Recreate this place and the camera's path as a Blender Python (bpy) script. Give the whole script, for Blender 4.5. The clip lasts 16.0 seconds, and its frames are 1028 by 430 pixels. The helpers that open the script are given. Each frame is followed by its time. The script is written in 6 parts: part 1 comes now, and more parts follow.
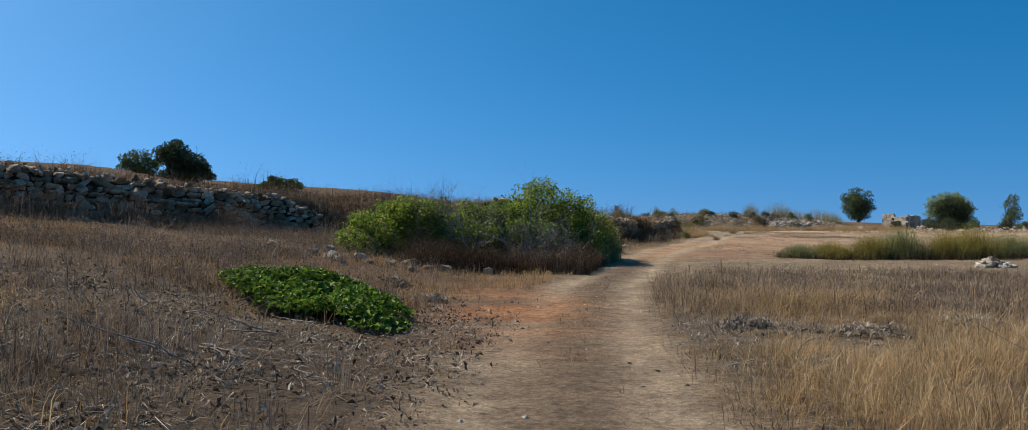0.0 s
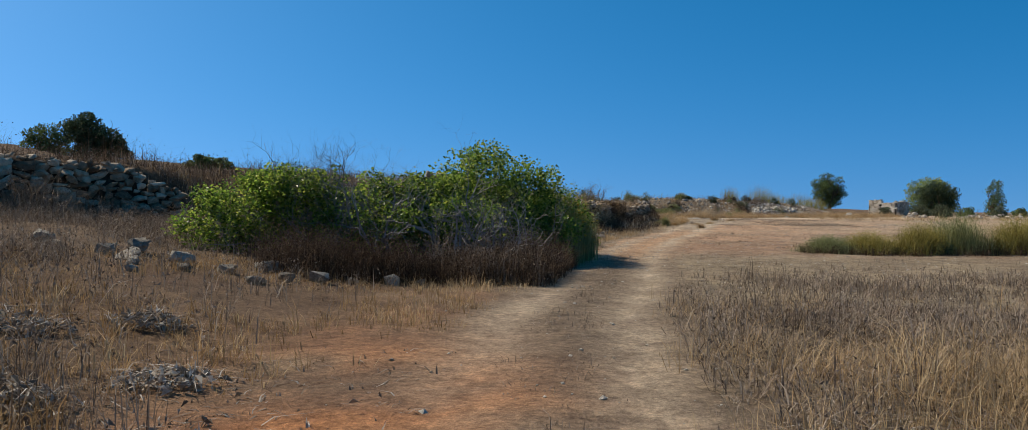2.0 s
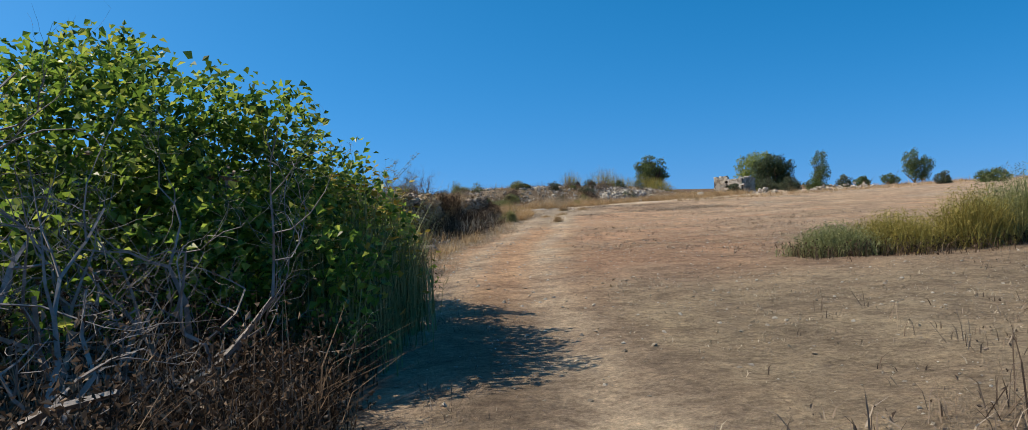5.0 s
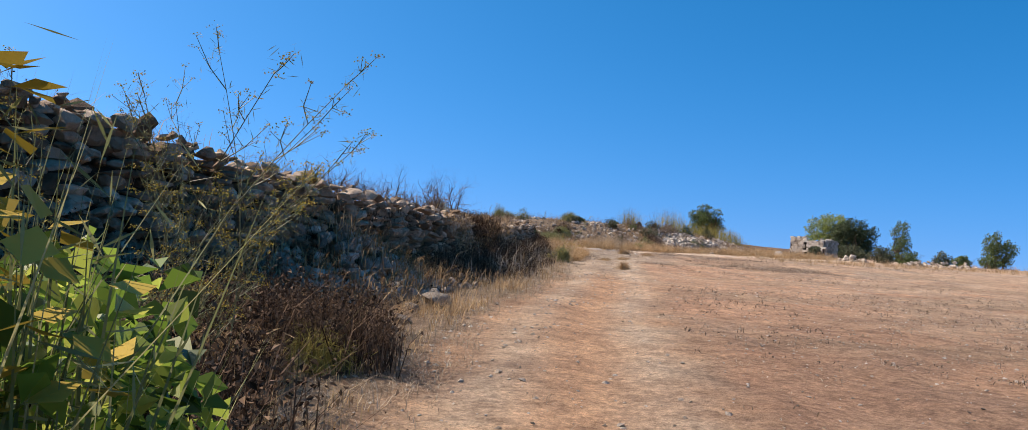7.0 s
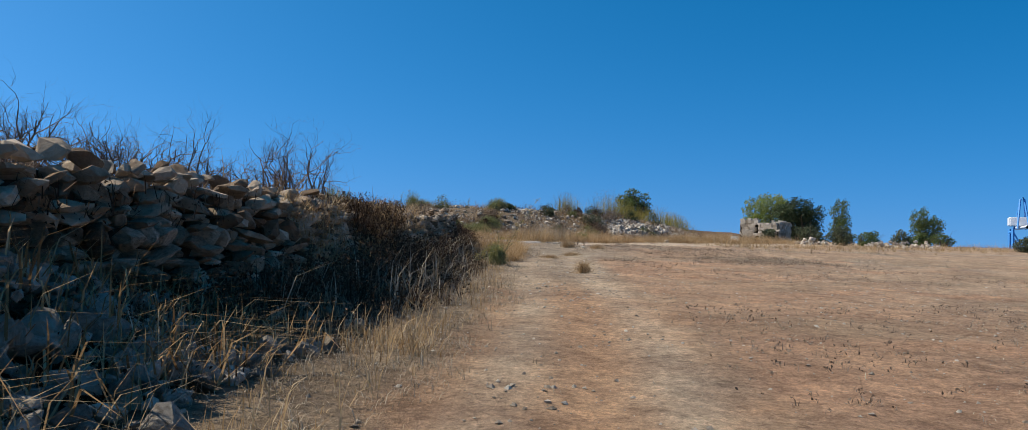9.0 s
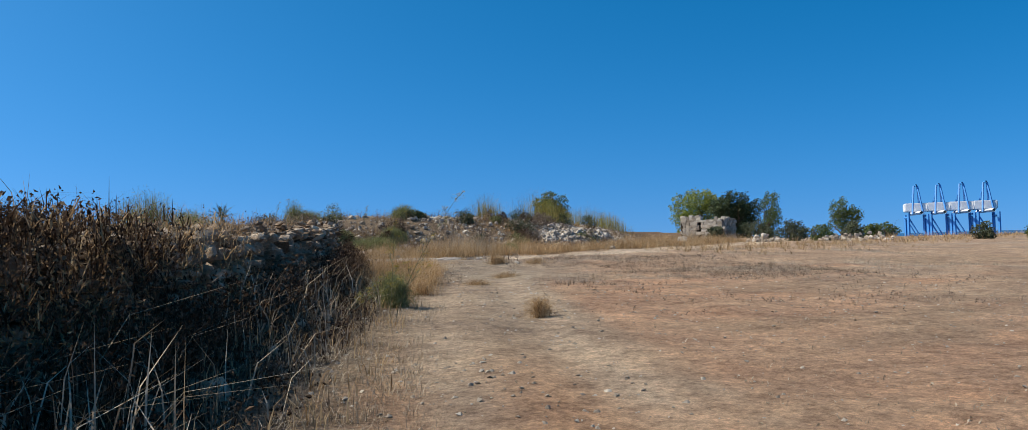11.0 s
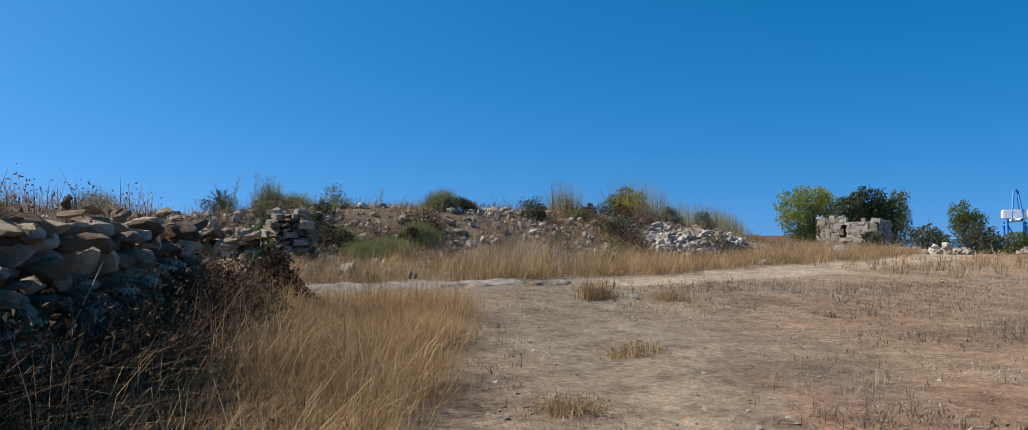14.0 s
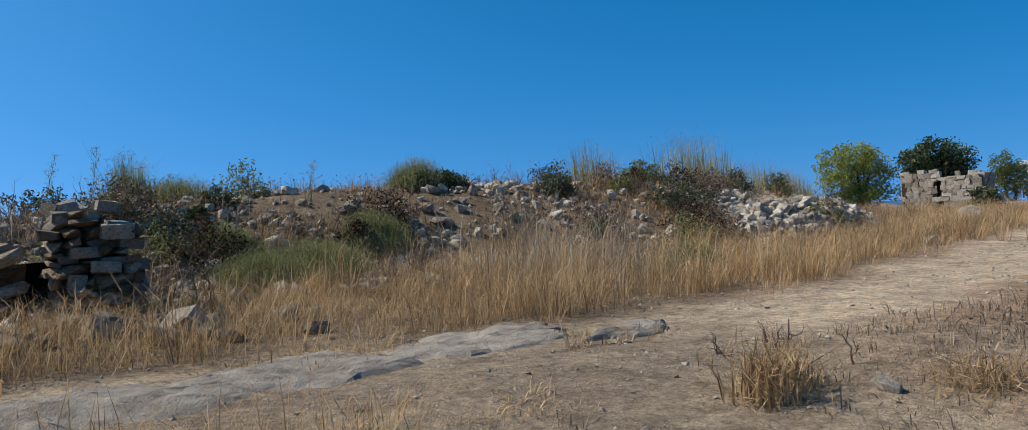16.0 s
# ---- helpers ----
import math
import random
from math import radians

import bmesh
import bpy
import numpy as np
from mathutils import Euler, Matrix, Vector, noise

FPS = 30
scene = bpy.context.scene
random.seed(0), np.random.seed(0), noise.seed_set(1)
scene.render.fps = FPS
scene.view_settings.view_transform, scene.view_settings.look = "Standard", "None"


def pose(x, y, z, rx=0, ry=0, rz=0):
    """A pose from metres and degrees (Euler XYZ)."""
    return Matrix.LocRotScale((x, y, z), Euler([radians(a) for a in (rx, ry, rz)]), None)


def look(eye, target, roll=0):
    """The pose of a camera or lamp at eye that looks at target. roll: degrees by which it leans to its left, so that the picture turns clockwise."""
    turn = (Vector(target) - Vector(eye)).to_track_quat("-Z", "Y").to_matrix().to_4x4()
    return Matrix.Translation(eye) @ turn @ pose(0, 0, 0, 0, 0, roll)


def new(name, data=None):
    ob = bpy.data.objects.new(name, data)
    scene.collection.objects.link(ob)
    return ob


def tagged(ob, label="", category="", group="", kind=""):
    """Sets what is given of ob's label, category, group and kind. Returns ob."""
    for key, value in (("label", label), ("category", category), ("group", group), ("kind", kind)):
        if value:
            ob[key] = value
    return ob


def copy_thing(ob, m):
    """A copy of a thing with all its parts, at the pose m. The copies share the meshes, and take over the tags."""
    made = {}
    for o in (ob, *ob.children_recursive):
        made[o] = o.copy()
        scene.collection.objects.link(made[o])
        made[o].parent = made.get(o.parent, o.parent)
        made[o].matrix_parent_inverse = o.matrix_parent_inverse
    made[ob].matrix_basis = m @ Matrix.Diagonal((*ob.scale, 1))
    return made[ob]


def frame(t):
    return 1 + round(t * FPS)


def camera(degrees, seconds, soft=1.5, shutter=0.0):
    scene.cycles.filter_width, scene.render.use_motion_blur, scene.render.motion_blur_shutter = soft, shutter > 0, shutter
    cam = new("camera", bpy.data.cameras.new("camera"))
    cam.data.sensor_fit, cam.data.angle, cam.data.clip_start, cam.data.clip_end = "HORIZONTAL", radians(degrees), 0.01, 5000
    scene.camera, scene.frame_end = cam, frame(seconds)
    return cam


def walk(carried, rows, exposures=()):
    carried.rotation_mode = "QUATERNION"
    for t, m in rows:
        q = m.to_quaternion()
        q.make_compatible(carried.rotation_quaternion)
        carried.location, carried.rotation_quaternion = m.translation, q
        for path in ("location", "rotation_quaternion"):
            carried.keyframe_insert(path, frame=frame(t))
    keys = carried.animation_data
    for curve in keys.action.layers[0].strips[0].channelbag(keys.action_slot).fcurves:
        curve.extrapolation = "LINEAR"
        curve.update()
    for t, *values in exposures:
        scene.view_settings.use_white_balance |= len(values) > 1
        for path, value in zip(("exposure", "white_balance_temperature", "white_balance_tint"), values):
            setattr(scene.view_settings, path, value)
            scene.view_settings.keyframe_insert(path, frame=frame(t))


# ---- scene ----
# ---- camera and walk ----
cam = camera(64.0, 16.0, 0.5)
PATH = [
    (0, (0.000, 0.000, 0.860), (0.53, 1.27, 0.11)),
    (0.5, (0.205, 1.379, 0.858), (-2.27, 2.13, 2.94)),
    (1, (0.341, 2.768, 0.860), (-6.59, 1.39, 2.47)),
    (1.5, (0.394, 4.172, 0.864), (-3.71, 0.74, -2.38)),
    (2, (0.446, 5.578, 0.863), (-1.96, 0.31, -0.04)),
    (2.5, (0.535, 6.977, 0.882), (-3.09, 0.94, 0.90)),
    (3, (0.658, 8.377, 0.897), (-4.90, 0.20, 1.94)),
    (3.5, (0.784, 9.780, 0.880), (-6.81, -0.27, 1.29)),
    (4, (0.960, 11.173, 0.882), (-8.04, 0.04, 2.63)),
    (4.5, (1.236, 12.550, 0.920), (-10.06, -0.37, 2.61)),
    (5, (1.525, 13.922, 0.935), (-14.30, -0.26, 3.94)),
    (5.2, (1.633, 14.469, 0.946), (-16.36, -0.02, 4.18)),
    (7.3, (2.739, 20.197, 1.020), (-11.09, 2.47, -3.51)),
    (7.5, (2.838, 20.748, 1.034), (-10.59, 3.14, -2.70)),
    (8, (3.124, 22.126, 1.064), (-10.12, 3.12, 3.01)),
    (8.5, (3.495, 23.490, 1.093), (-18.70, 1.81, 3.61)),
    (9, (3.852, 24.857, 1.101), (-16.83, 1.44, -1.26)),
    (9.5, (4.212, 26.214, 1.133), (-17.63, 1.64, 1.84)),
    (10, (4.601, 27.547, 1.169), (-22.28, 2.26, 4.63)),
    (10.2, (4.754, 28.075, 1.184), (-25.12, 1.98, 3.40)),
    (12.3, (6.836, 33.185, 1.310), (-17.61, 1.61, -1.75)),
    (12.5, (7.010, 33.718, 1.321), (-18.41, 1.70, -0.80)),
    (13, (7.411, 35.066, 1.350), (-18.63, 1.45, -0.91)),
    (13.5, (7.804, 36.411, 1.387), (-18.28, 1.54, -1.30)),
    (14, (8.218, 37.750, 1.418), (-18.05, 1.81, 0.21)),
    (14.5, (8.650, 39.084, 1.445), (-19.30, 1.49, 0.13)),
    (15, (9.072, 40.410, 1.468), (-19.70, 1.21, -0.18)),
    (15.5, (9.465, 41.708, 1.470), (-19.62, 0.81, -2.92)),
    (16, (9.859, 42.943, 1.511), (-17.41, 0.62, 3.76)),
]
walk(cam, [(t, pose(*eye, 90 + pitch, roll, yaw)) for t, eye, (yaw, pitch, roll) in PATH],
     [(0, 0.05, 6850, 9), (5.2, 0.3, 6700, 9), (7.3, 0.57, 6950, 22), (7.6, 0.52, 6900, 20), (8.2, 0.27, 6550, 13), (9.0, 0.14, 6550, 11), (12.3, 0.22, 6550, 11),
      (14.0, 0.16, 6550, 11), (16.0, 0.1, 6500, 10)])

# ---- sky and sun ----
SUN_AZIMUTH, SUN_HEIGHT = 66.0, 46.0  # degrees to the left of +y, degrees up
world = bpy.data.worlds.new("sky")
scene.world = world
world.use_nodes = True
sky = world.node_tree.nodes.new("ShaderNodeTexSky")
sky.sky_type = "NISHITA"
sky.sun_disc = False
sky.sun_elevation = radians(SUN_HEIGHT)
sky.sun_rotation = radians(-SUN_AZIMUTH)
sky.altitude = 600
sky.air_density, sky.dust_density, sky.ozone_density = 0.85, 1.9, 3.0
aim = world.node_tree.nodes.new("ShaderNodeTexCoord")
lift = world.node_tree.nodes.new("ShaderNodeVectorMath")
lift.operation = "ADD"
lift.inputs[1].default_value = (0.0, 0.0, 0.10)
world.node_tree.links.new(aim.outputs["Generated"], lift.inputs[0])
world.node_tree.links.new(lift.outputs[0], sky.inputs["Vector"])
clear = world.node_tree.nodes.new("ShaderNodeHueSaturation")
clear.inputs["Saturation"].default_value = 1.265
air = world.node_tree.nodes.new("ShaderNodeMix")
air.data_type, air.blend_type = "RGBA", "MULTIPLY"
air.inputs["Factor"].default_value = 1.0
air.inputs["B"].default_value = (0.68, 0.87, 1.0, 1.0)
world.node_tree.links.new(sky.outputs[0], air.inputs["A"])
world.node_tree.links.new(air.outputs["Result"], clear.inputs["Color"])
blue = world.node_tree.nodes.new("ShaderNodeMix")
blue.data_type, blue.blend_type = "RGBA", "HUE"
blue.inputs["Factor"].default_value = 0.85
blue.inputs["B"].default_value = (0.0, 0.37, 1.0, 1.0)
world.node_tree.links.new(clear.outputs[0], blue.inputs["A"])
world.node_tree.links.new(blue.outputs["Result"], world.node_tree.nodes["Background"].inputs["Color"])
world.node_tree.nodes["Background"].inputs["Strength"].default_value = 0.13
sun = new("sun", bpy.data.lights.new("sun", "SUN"))
sun.data.energy, sun.data.angle, sun.data.color = 4.9, radians(0.53), (1.0, 0.9, 0.75)
sun.matrix_world = look((0, 0, 0), (math.sin(radians(SUN_AZIMUTH)) * math.cos(radians(SUN_HEIGHT)),
                                    -math.cos(radians(SUN_AZIMUTH)) * math.cos(radians(SUN_HEIGHT)), -math.sin(radians(SUN_HEIGHT))))

# ---- materials ----
def nodes_of(name):
    m = bpy.data.materials.new(name)
    m.use_nodes = True
    return m, m.node_tree.nodes, m.node_tree.links, m.node_tree.nodes["Principled BSDF"]


def ramp_node(n, stops):
    r = n.new("ShaderNodeValToRGB")
    e = r.color_ramp.elements
    while len(e) < len(stops):
        e.new(0.5)
    for k, (p, c) in enumerate(stops):
        e[k].position, e[k].color = p, (*c, 1)
    return r


def noise_node(n, l, scale, detail=4.0, rough=0.6, coord="Object"):
    tc = n.new("ShaderNodeTexCoord")
    t = n.new("ShaderNodeTexNoise")
    t.inputs["Scale"].default_value, t.inputs["Detail"].default_value, t.inputs["Roughness"].default_value = scale, detail, rough
    l.new(tc.outputs[coord], t.inputs["Vector"])
    return t


def plant_mat(name, colours, rough=0.7, through_light=0.25, gloss=0.06):
    """Blades and leaves: colour by each blade's own random value, some light let through."""
    m, n, l, b = nodes_of(name)
    a = n.new("ShaderNodeAttribute")
    a.attribute_name = "rnd"
    r = ramp_node(n, [(k / max(1, len(colours) - 1), c) for k, c in enumerate(colours)])
    l.new(a.outputs["Fac"], r.inputs[0])
    nz = noise_node(n, l, 1.3, 3.0)
    hs = n.new("ShaderNodeHueSaturation")
    mr = n.new("ShaderNodeMapRange")
    mr.inputs["From Min"].default_value, mr.inputs["From Max"].default_value = 0.3, 0.7
    mr.inputs["To Min"].default_value, mr.inputs["To Max"].default_value = 0.7, 1.25
    l.new(nz.outputs["Fac"], mr.inputs["Value"])
    l.new(mr.outputs[0], hs.inputs["Value"])
    l.new(r.outputs[0], hs.inputs["Color"])
    l.new(hs.outputs[0], b.inputs["Base Color"])
    b.inputs["Roughness"].default_value = rough
    b.inputs["Specular IOR Level"].default_value = gloss
    if through_light > 0:
        tr = n.new("ShaderNodeBsdfTranslucent")
        mx = n.new("ShaderNodeMixShader")
        mx.inputs[0].default_value = through_light
        l.new(hs.outputs[0], tr.inputs["Color"])
        l.new(b.outputs[0], mx.inputs[1])
        l.new(tr.outputs[0], mx.inputs[2])
        l.new(mx.outputs[0], n["Material Output"].inputs["Surface"])
    return m


def stone_mat(name, dark, mid, pale, random_by="object"):
    m, n, l, b = nodes_of(name)
    if random_by == "object":
        src = n.new("ShaderNodeObjectInfo").outputs["Random"]
    else:
        src = n.new("ShaderNodeNewGeometry").outputs["Random Per Island"]
    r = ramp_node(n, [(0.0, dark), (0.45, mid), (1.0, pale)])
    l.new(src, r.inputs[0])
    big = noise_node(n, l, 7.0, 5.0, 0.65)
    fine = noise_node(n, l, 38.0, 6.0, 0.75)
    r2 = ramp_node(n, [(0.3, (0.4, 0.36, 0.32)), (0.5, (0.88, 0.86, 0.83)), (0.7, (1.25, 1.22, 1.15))])
    l.new(big.outputs["Fac"], r2.inputs[0])
    mu = n.new("ShaderNodeMix")
    mu.data_type, mu.blend_type = "RGBA", "MULTIPLY"
    mu.inputs["Factor"].default_value = 0.9
    l.new(r.outputs[0], mu.inputs["A"])
    l.new(r2.outputs[0], mu.inputs["B"])
    l.new(mu.outputs["Result"], b.inputs["Base Color"])
    bp = n.new("ShaderNodeBump")
    bp.inputs["Strength"].default_value, bp.inputs["Distance"].default_value = 0.95, 0.03
    l.new(fine.outputs["Fac"], bp.inputs["Height"])
    l.new(bp.outputs[0], b.inputs["Normal"])
    b.inputs["Roughness"].default_value = 0.92
    b.inputs["Specular IOR Level"].default_value = 0.12
    return m


def plain_mat(name, colour, rough=0.6, metal=0.0, spread=0.2, scale=4.0):
    m, n, l, b = nodes_of(name)
    nz = noise_node(n, l, scale, 5.0)
    r = ramp_node(n, [(0.3, [c * (1 - spread) for c in colour]), (0.7, [min(1, c * (1 + spread)) for c in colour])])
    l.new(nz.outputs["Fac"], r.inputs[0])
    l.new(r.outputs[0], b.inputs["Base Color"])
    b.inputs["Roughness"].default_value, b.inputs["Metallic"].default_value = rough, metal
    b.inputs["Specular IOR Level"].default_value = 0.1 if rough > 0.8 else 0.5
    return m


def ground_mat():
    """Soil colour by place from the mesh, broken up by straw, crumbs and stones at three scales."""
    m, n, l, b = nodes_of("dry_earth")
    a = n.new("ShaderNodeAttribute")
    a.attribute_name = "soil"
    blot = noise_node(n, l, 0.9, 6.0, 0.65)
    clod = noise_node(n, l, 4.5, 6.0, 0.7)
    crumb = noise_node(n, l, 20.0, 6.0, 0.8)
    fleck = noise_node(n, l, 70.0, 3.0, 0.8)
    col = a.outputs["Color"]
    for src, stops, fac in ((blot, [(0.35, (0.72, 0.68, 0.66)), (0.65, (1.2, 1.2, 1.15))], 0.8),
                            (clod, [(0.36, (0.5, 0.46, 0.43)), (0.5, (0.98, 0.98, 0.96)), (0.66, (1.35, 1.3, 1.22))], 0.6),
                            (crumb, [(0.36, (0.35, 0.31, 0.29)), (0.5, (0.95, 0.95, 0.93)), (0.64, (1.6, 1.55, 1.48))], 0.6),
                            (fleck, [(0.3, (0.62, 0.58, 0.55)), (0.55, (1.0, 1.0, 1.0)), (0.72, (1.5, 1.45, 1.38))], 0.7)):
        r = ramp_node(n, stops)
        l.new(src.outputs["Fac"], r.inputs[0])
        mu = n.new("ShaderNodeMix")
        mu.data_type, mu.blend_type = "RGBA", "MULTIPLY"
        mu.inputs["Factor"].default_value = fac
        l.new(col, mu.inputs["A"])
        l.new(r.outputs[0], mu.inputs["B"])
        col = mu.outputs["Result"]
    l.new(col, b.inputs["Base Color"])
    add = n.new("ShaderNodeMath")
    add.operation = "ADD"
    l.new(crumb.outputs["Fac"], add.inputs[0])
    l.new(fleck.outputs["Fac"], add.inputs[1])
    bp = n.new("ShaderNodeBump")
    bp.inputs["Strength"].default_value, bp.inputs["Distance"].default_value = 1.0, 0.03
    l.new(add.outputs[0], bp.inputs["Height"])
    l.new(bp.outputs[0], b.inputs["Normal"])
    b.inputs["Roughness"].default_value = 0.95
    b.inputs["Specular IOR Level"].default_value = 0.15
    return m


EARTH = ground_mat()
STONE = stone_mat("limestone", (0.15, 0.102, 0.066), (0.40, 0.31, 0.22), (0.64, 0.54, 0.42))
STONE_JOINED = stone_mat("limestone_rubble", (0.15, 0.102, 0.066), (0.40, 0.31, 0.22), (0.64, 0.54, 0.42), "island")
PALE_JOINED = stone_mat("pale_rubble", (0.32, 0.275, 0.22), (0.50, 0.45, 0.38), (0.68, 0.63, 0.55), "island")
BEDROCK = stone_mat("bedrock", (0.34, 0.31, 0.27), (0.39, 0.355, 0.31), (0.44, 0.40, 0.35))
# wall fill, darkened so its colour carries the shade between the stones
CORE = plain_mat("earth_chips_gap_shade", (0.055, 0.044, 0.033), 0.95, 0, 0.5, 18.0)
GOLD = plant_mat("golden_dry_grass", [(0.2, 0.125, 0.064), (0.39, 0.262, 0.135), (0.57, 0.43, 0.255), (0.44, 0.275, 0.132)], 0.7, 0.3)
RUSSET = plant_mat("russet_dry_grass", [(0.16, 0.095, 0.046), (0.30, 0.185, 0.085), (0.44, 0.29, 0.145), (0.58, 0.44, 0.26)], 0.7, 0.3)
STRAW = plant_mat("bleached_straw", [(0.28, 0.22, 0.15), (0.42, 0.34, 0.24), (0.58, 0.50, 0.38)], 0.75, 0.15)
BLEACHED = plant_mat("sun_bleached_stalks", [(0.12, 0.095, 0.07), (0.3, 0.255, 0.205), (0.6, 0.55, 0.48)], 0.7, 0.05)
BROWN = plant_mat("brown_dead_weeds", [(0.03, 0.02, 0.013), (0.06, 0.039, 0.025), (0.105, 0.068, 0.044), (0.23, 0.16, 0.105)], 0.8, 0.15)
GREYBROWN = plant_mat("grey_brown_dead_weeds", [(0.09, 0.064, 0.046), (0.18, 0.132, 0.096), (0.28, 0.215, 0.16), (0.41, 0.335, 0.26)], 0.8, 0.2)
GREYLEAF = plant_mat("grey_dry_leaves", [(0.08, 0.055, 0.038), (0.165, 0.125, 0.09), (0.29, 0.24, 0.19), (0.50, 0.44, 0.37)], 0.6, 0.05)
FIGLEAF = plant_mat("fig_leaves", [(0.045, 0.08, 0.015), (0.125, 0.215, 0.03), (0.24, 0.34, 0.052), (0.42, 0.44, 0.09)], 0.38, 0.58, 0.35)
DARKLEAF = plant_mat("dark_tree_leaves", [(0.03, 0.05, 0.02), (0.06, 0.09, 0.035), (0.10, 0.135, 0.055)], 0.5, 0.2, 0.35)
TREELEAF = plant_mat("green_tree_leaves", [(0.06, 0.095, 0.03), (0.13, 0.18, 0.05), (0.21, 0.25, 0.075)], 0.5, 0.25, 0.35)
LIMELEAF = plant_mat("lime_tree_leaves", [(0.14, 0.18, 0.035), (0.27, 0.32, 0.06), (0.40, 0.42, 0.10)], 0.5, 0.3, 0.35)
GREYGREEN = plant_mat("grey_green_leaves", [(0.07, 0.085, 0.05), (0.12, 0.14, 0.08), (0.18, 0.19, 0.12)], 0.6, 0.2)
VINE = plant_mat("bright_green_leaves", [(0.035, 0.07, 0.008), (0.11, 0.19, 0.02), (0.24, 0.36, 0.045)], 0.6, 0.3, 0.35)
FENNEL = plant_mat("feathery_green", [(0.13, 0.15, 0.06), (0.24, 0.26, 0.11), (0.40, 0.39, 0.19)], 0.6, 0.3)
OLIVE = plant_mat("yellow_green_brush", [(0.18, 0.145, 0.045), (0.33, 0.285, 0.075), (0.47, 0.39, 0.13)], 0.65, 0.3)
BLOOM = plant_mat("yellow_umbels", [(0.35, 0.26, 0.04), (0.5, 0.38, 0.08)], 0.6, 0.2)
TWIG = plain_mat("grey_twigs", (0.24, 0.217, 0.2), 0.85, 0, 0.4, 20.0)
DRYTWIG = plain_mat("reddish_dry_twigs", (0.21, 0.145, 0.105), 0.85, 0, 0.35, 20.0)
BARK = plain_mat("bark", (0.11, 0.085, 0.065), 0.9, 0, 0.4, 9.0)
GREENSTEM = plain_mat("green_stalk", (0.15, 0.155, 0.075), 0.6, 0, 0.3, 9.0)
CRANE_BLUE = plain_mat("blue_crane_paint", (0.06, 0.27, 0.62), 0.45, 0.0, 0.1, 0.3)
CRANE_WHITE = plain_mat("white_crane_paint", (0.75, 0.77, 0.78), 0.5, 0.0, 0.06, 0.3)
SHED_RED = plain_mat("red_painted_steel", (0.38, 0.07, 0.06), 0.6, 0, 0.15, 0.4)
# near-black colour for the shade inside the hut's doorway
DARKHOLE = plain_mat("doorway_shade", (0.05, 0.042, 0.035), 0.95, 0, 0.3, 10.0)

# ---- numeric helpers ----
RNG = np.random.default_rng(7)
LATTICE = np.random.default_rng(3).random((256, 256))


def vnoise(x, y, scale=1.0, octaves=3):
    """Smooth value noise in -1..1."""
    x, y = np.asarray(x, float) * scale, np.asarray(y, float) * scale
    total, amp, norm = 0.0, 1.0, 0.0
    for k in range(octaves):
        fx, fy = x * 2 ** k + 37.7 * k, y * 2 ** k + 11.3 * k
        ix, iy = np.floor(fx).astype(int), np.floor(fy).astype(int)
        u, v = fx - ix, fy - iy
        u, v = u * u * (3 - 2 * u), v * v * (3 - 2 * v)
        c = lambda a, b: LATTICE[(ix + a) % 256, (iy + b) % 256]
        total = total + amp * ((c(0, 0) * (1 - u) + c(1, 0) * u) * (1 - v) + (c(0, 1) * (1 - u) + c(1, 1) * u) * v)
        norm += amp
        amp *= 0.5
    return total / norm * 2 - 1


def step(a, b, v):
    t = np.clip((np.asarray(v, float) - a) / (b - a), 0, 1)
    return t * t * (3 - 2 * t)


# ---- lie of the land ----
TRACK_Y = [-30, 0, 4, 8, 12.5, 14.5, 20, 24, 28, 33, 36.4, 39, 42, 45, 48]
TRACK_X = [-1.5, 0, 0.25, 0.55, 1.15, 1.65, 2.7, 3.65, 4.8, 6.8, 7.9, 8.8, 9.8, 10.8, 12.0]
CROSS_X = [2, 9.0, 11.5, 13.5, 17.0, 25, 60]
CROSS_Y = [44.5, 46.2, 46.6, 47.2, 49.2, 54.5, 80]
# foot of the terrace: x, y, height of the terrace behind, width of its slope
TERRACE = np.array([(-40, -14, 2.6, 1.5), (-16, 8, 2.35, 0.4), (-10, 15.2, 2.15, 0.35), (-6, 20.6, 1.85, 0.5), (-4.5, 21.6, 1.75, 2.0), (-0.6, 22.6, 1.7, 1.0),
                    (0.9, 25.6, 1.62, 0.3), (2.75, 29.2, 1.36, 0.25), (4.2, 32.2, 1.33, 0.25), (6.0, 37.2, 1.3, 0.25),
                    (7.5, 41.4, 1.42, 0.25), (8.05, 44.2, 1.5, 0.4), (7.5, 46.8, 1.5, 1.6), (8.5, 49.4, 1.75, 2.4),
                    (11.5, 50.2, 2.0, 3.2), (16.5, 51.2, 1.9, 3.0), (22, 56, 1.75, 3.0), (30, 67, 1.7, 4.0), (70, 110, 1.8, 8.0)])


def track_x(y):
    return np.interp(y, TRACK_Y, TRACK_X)


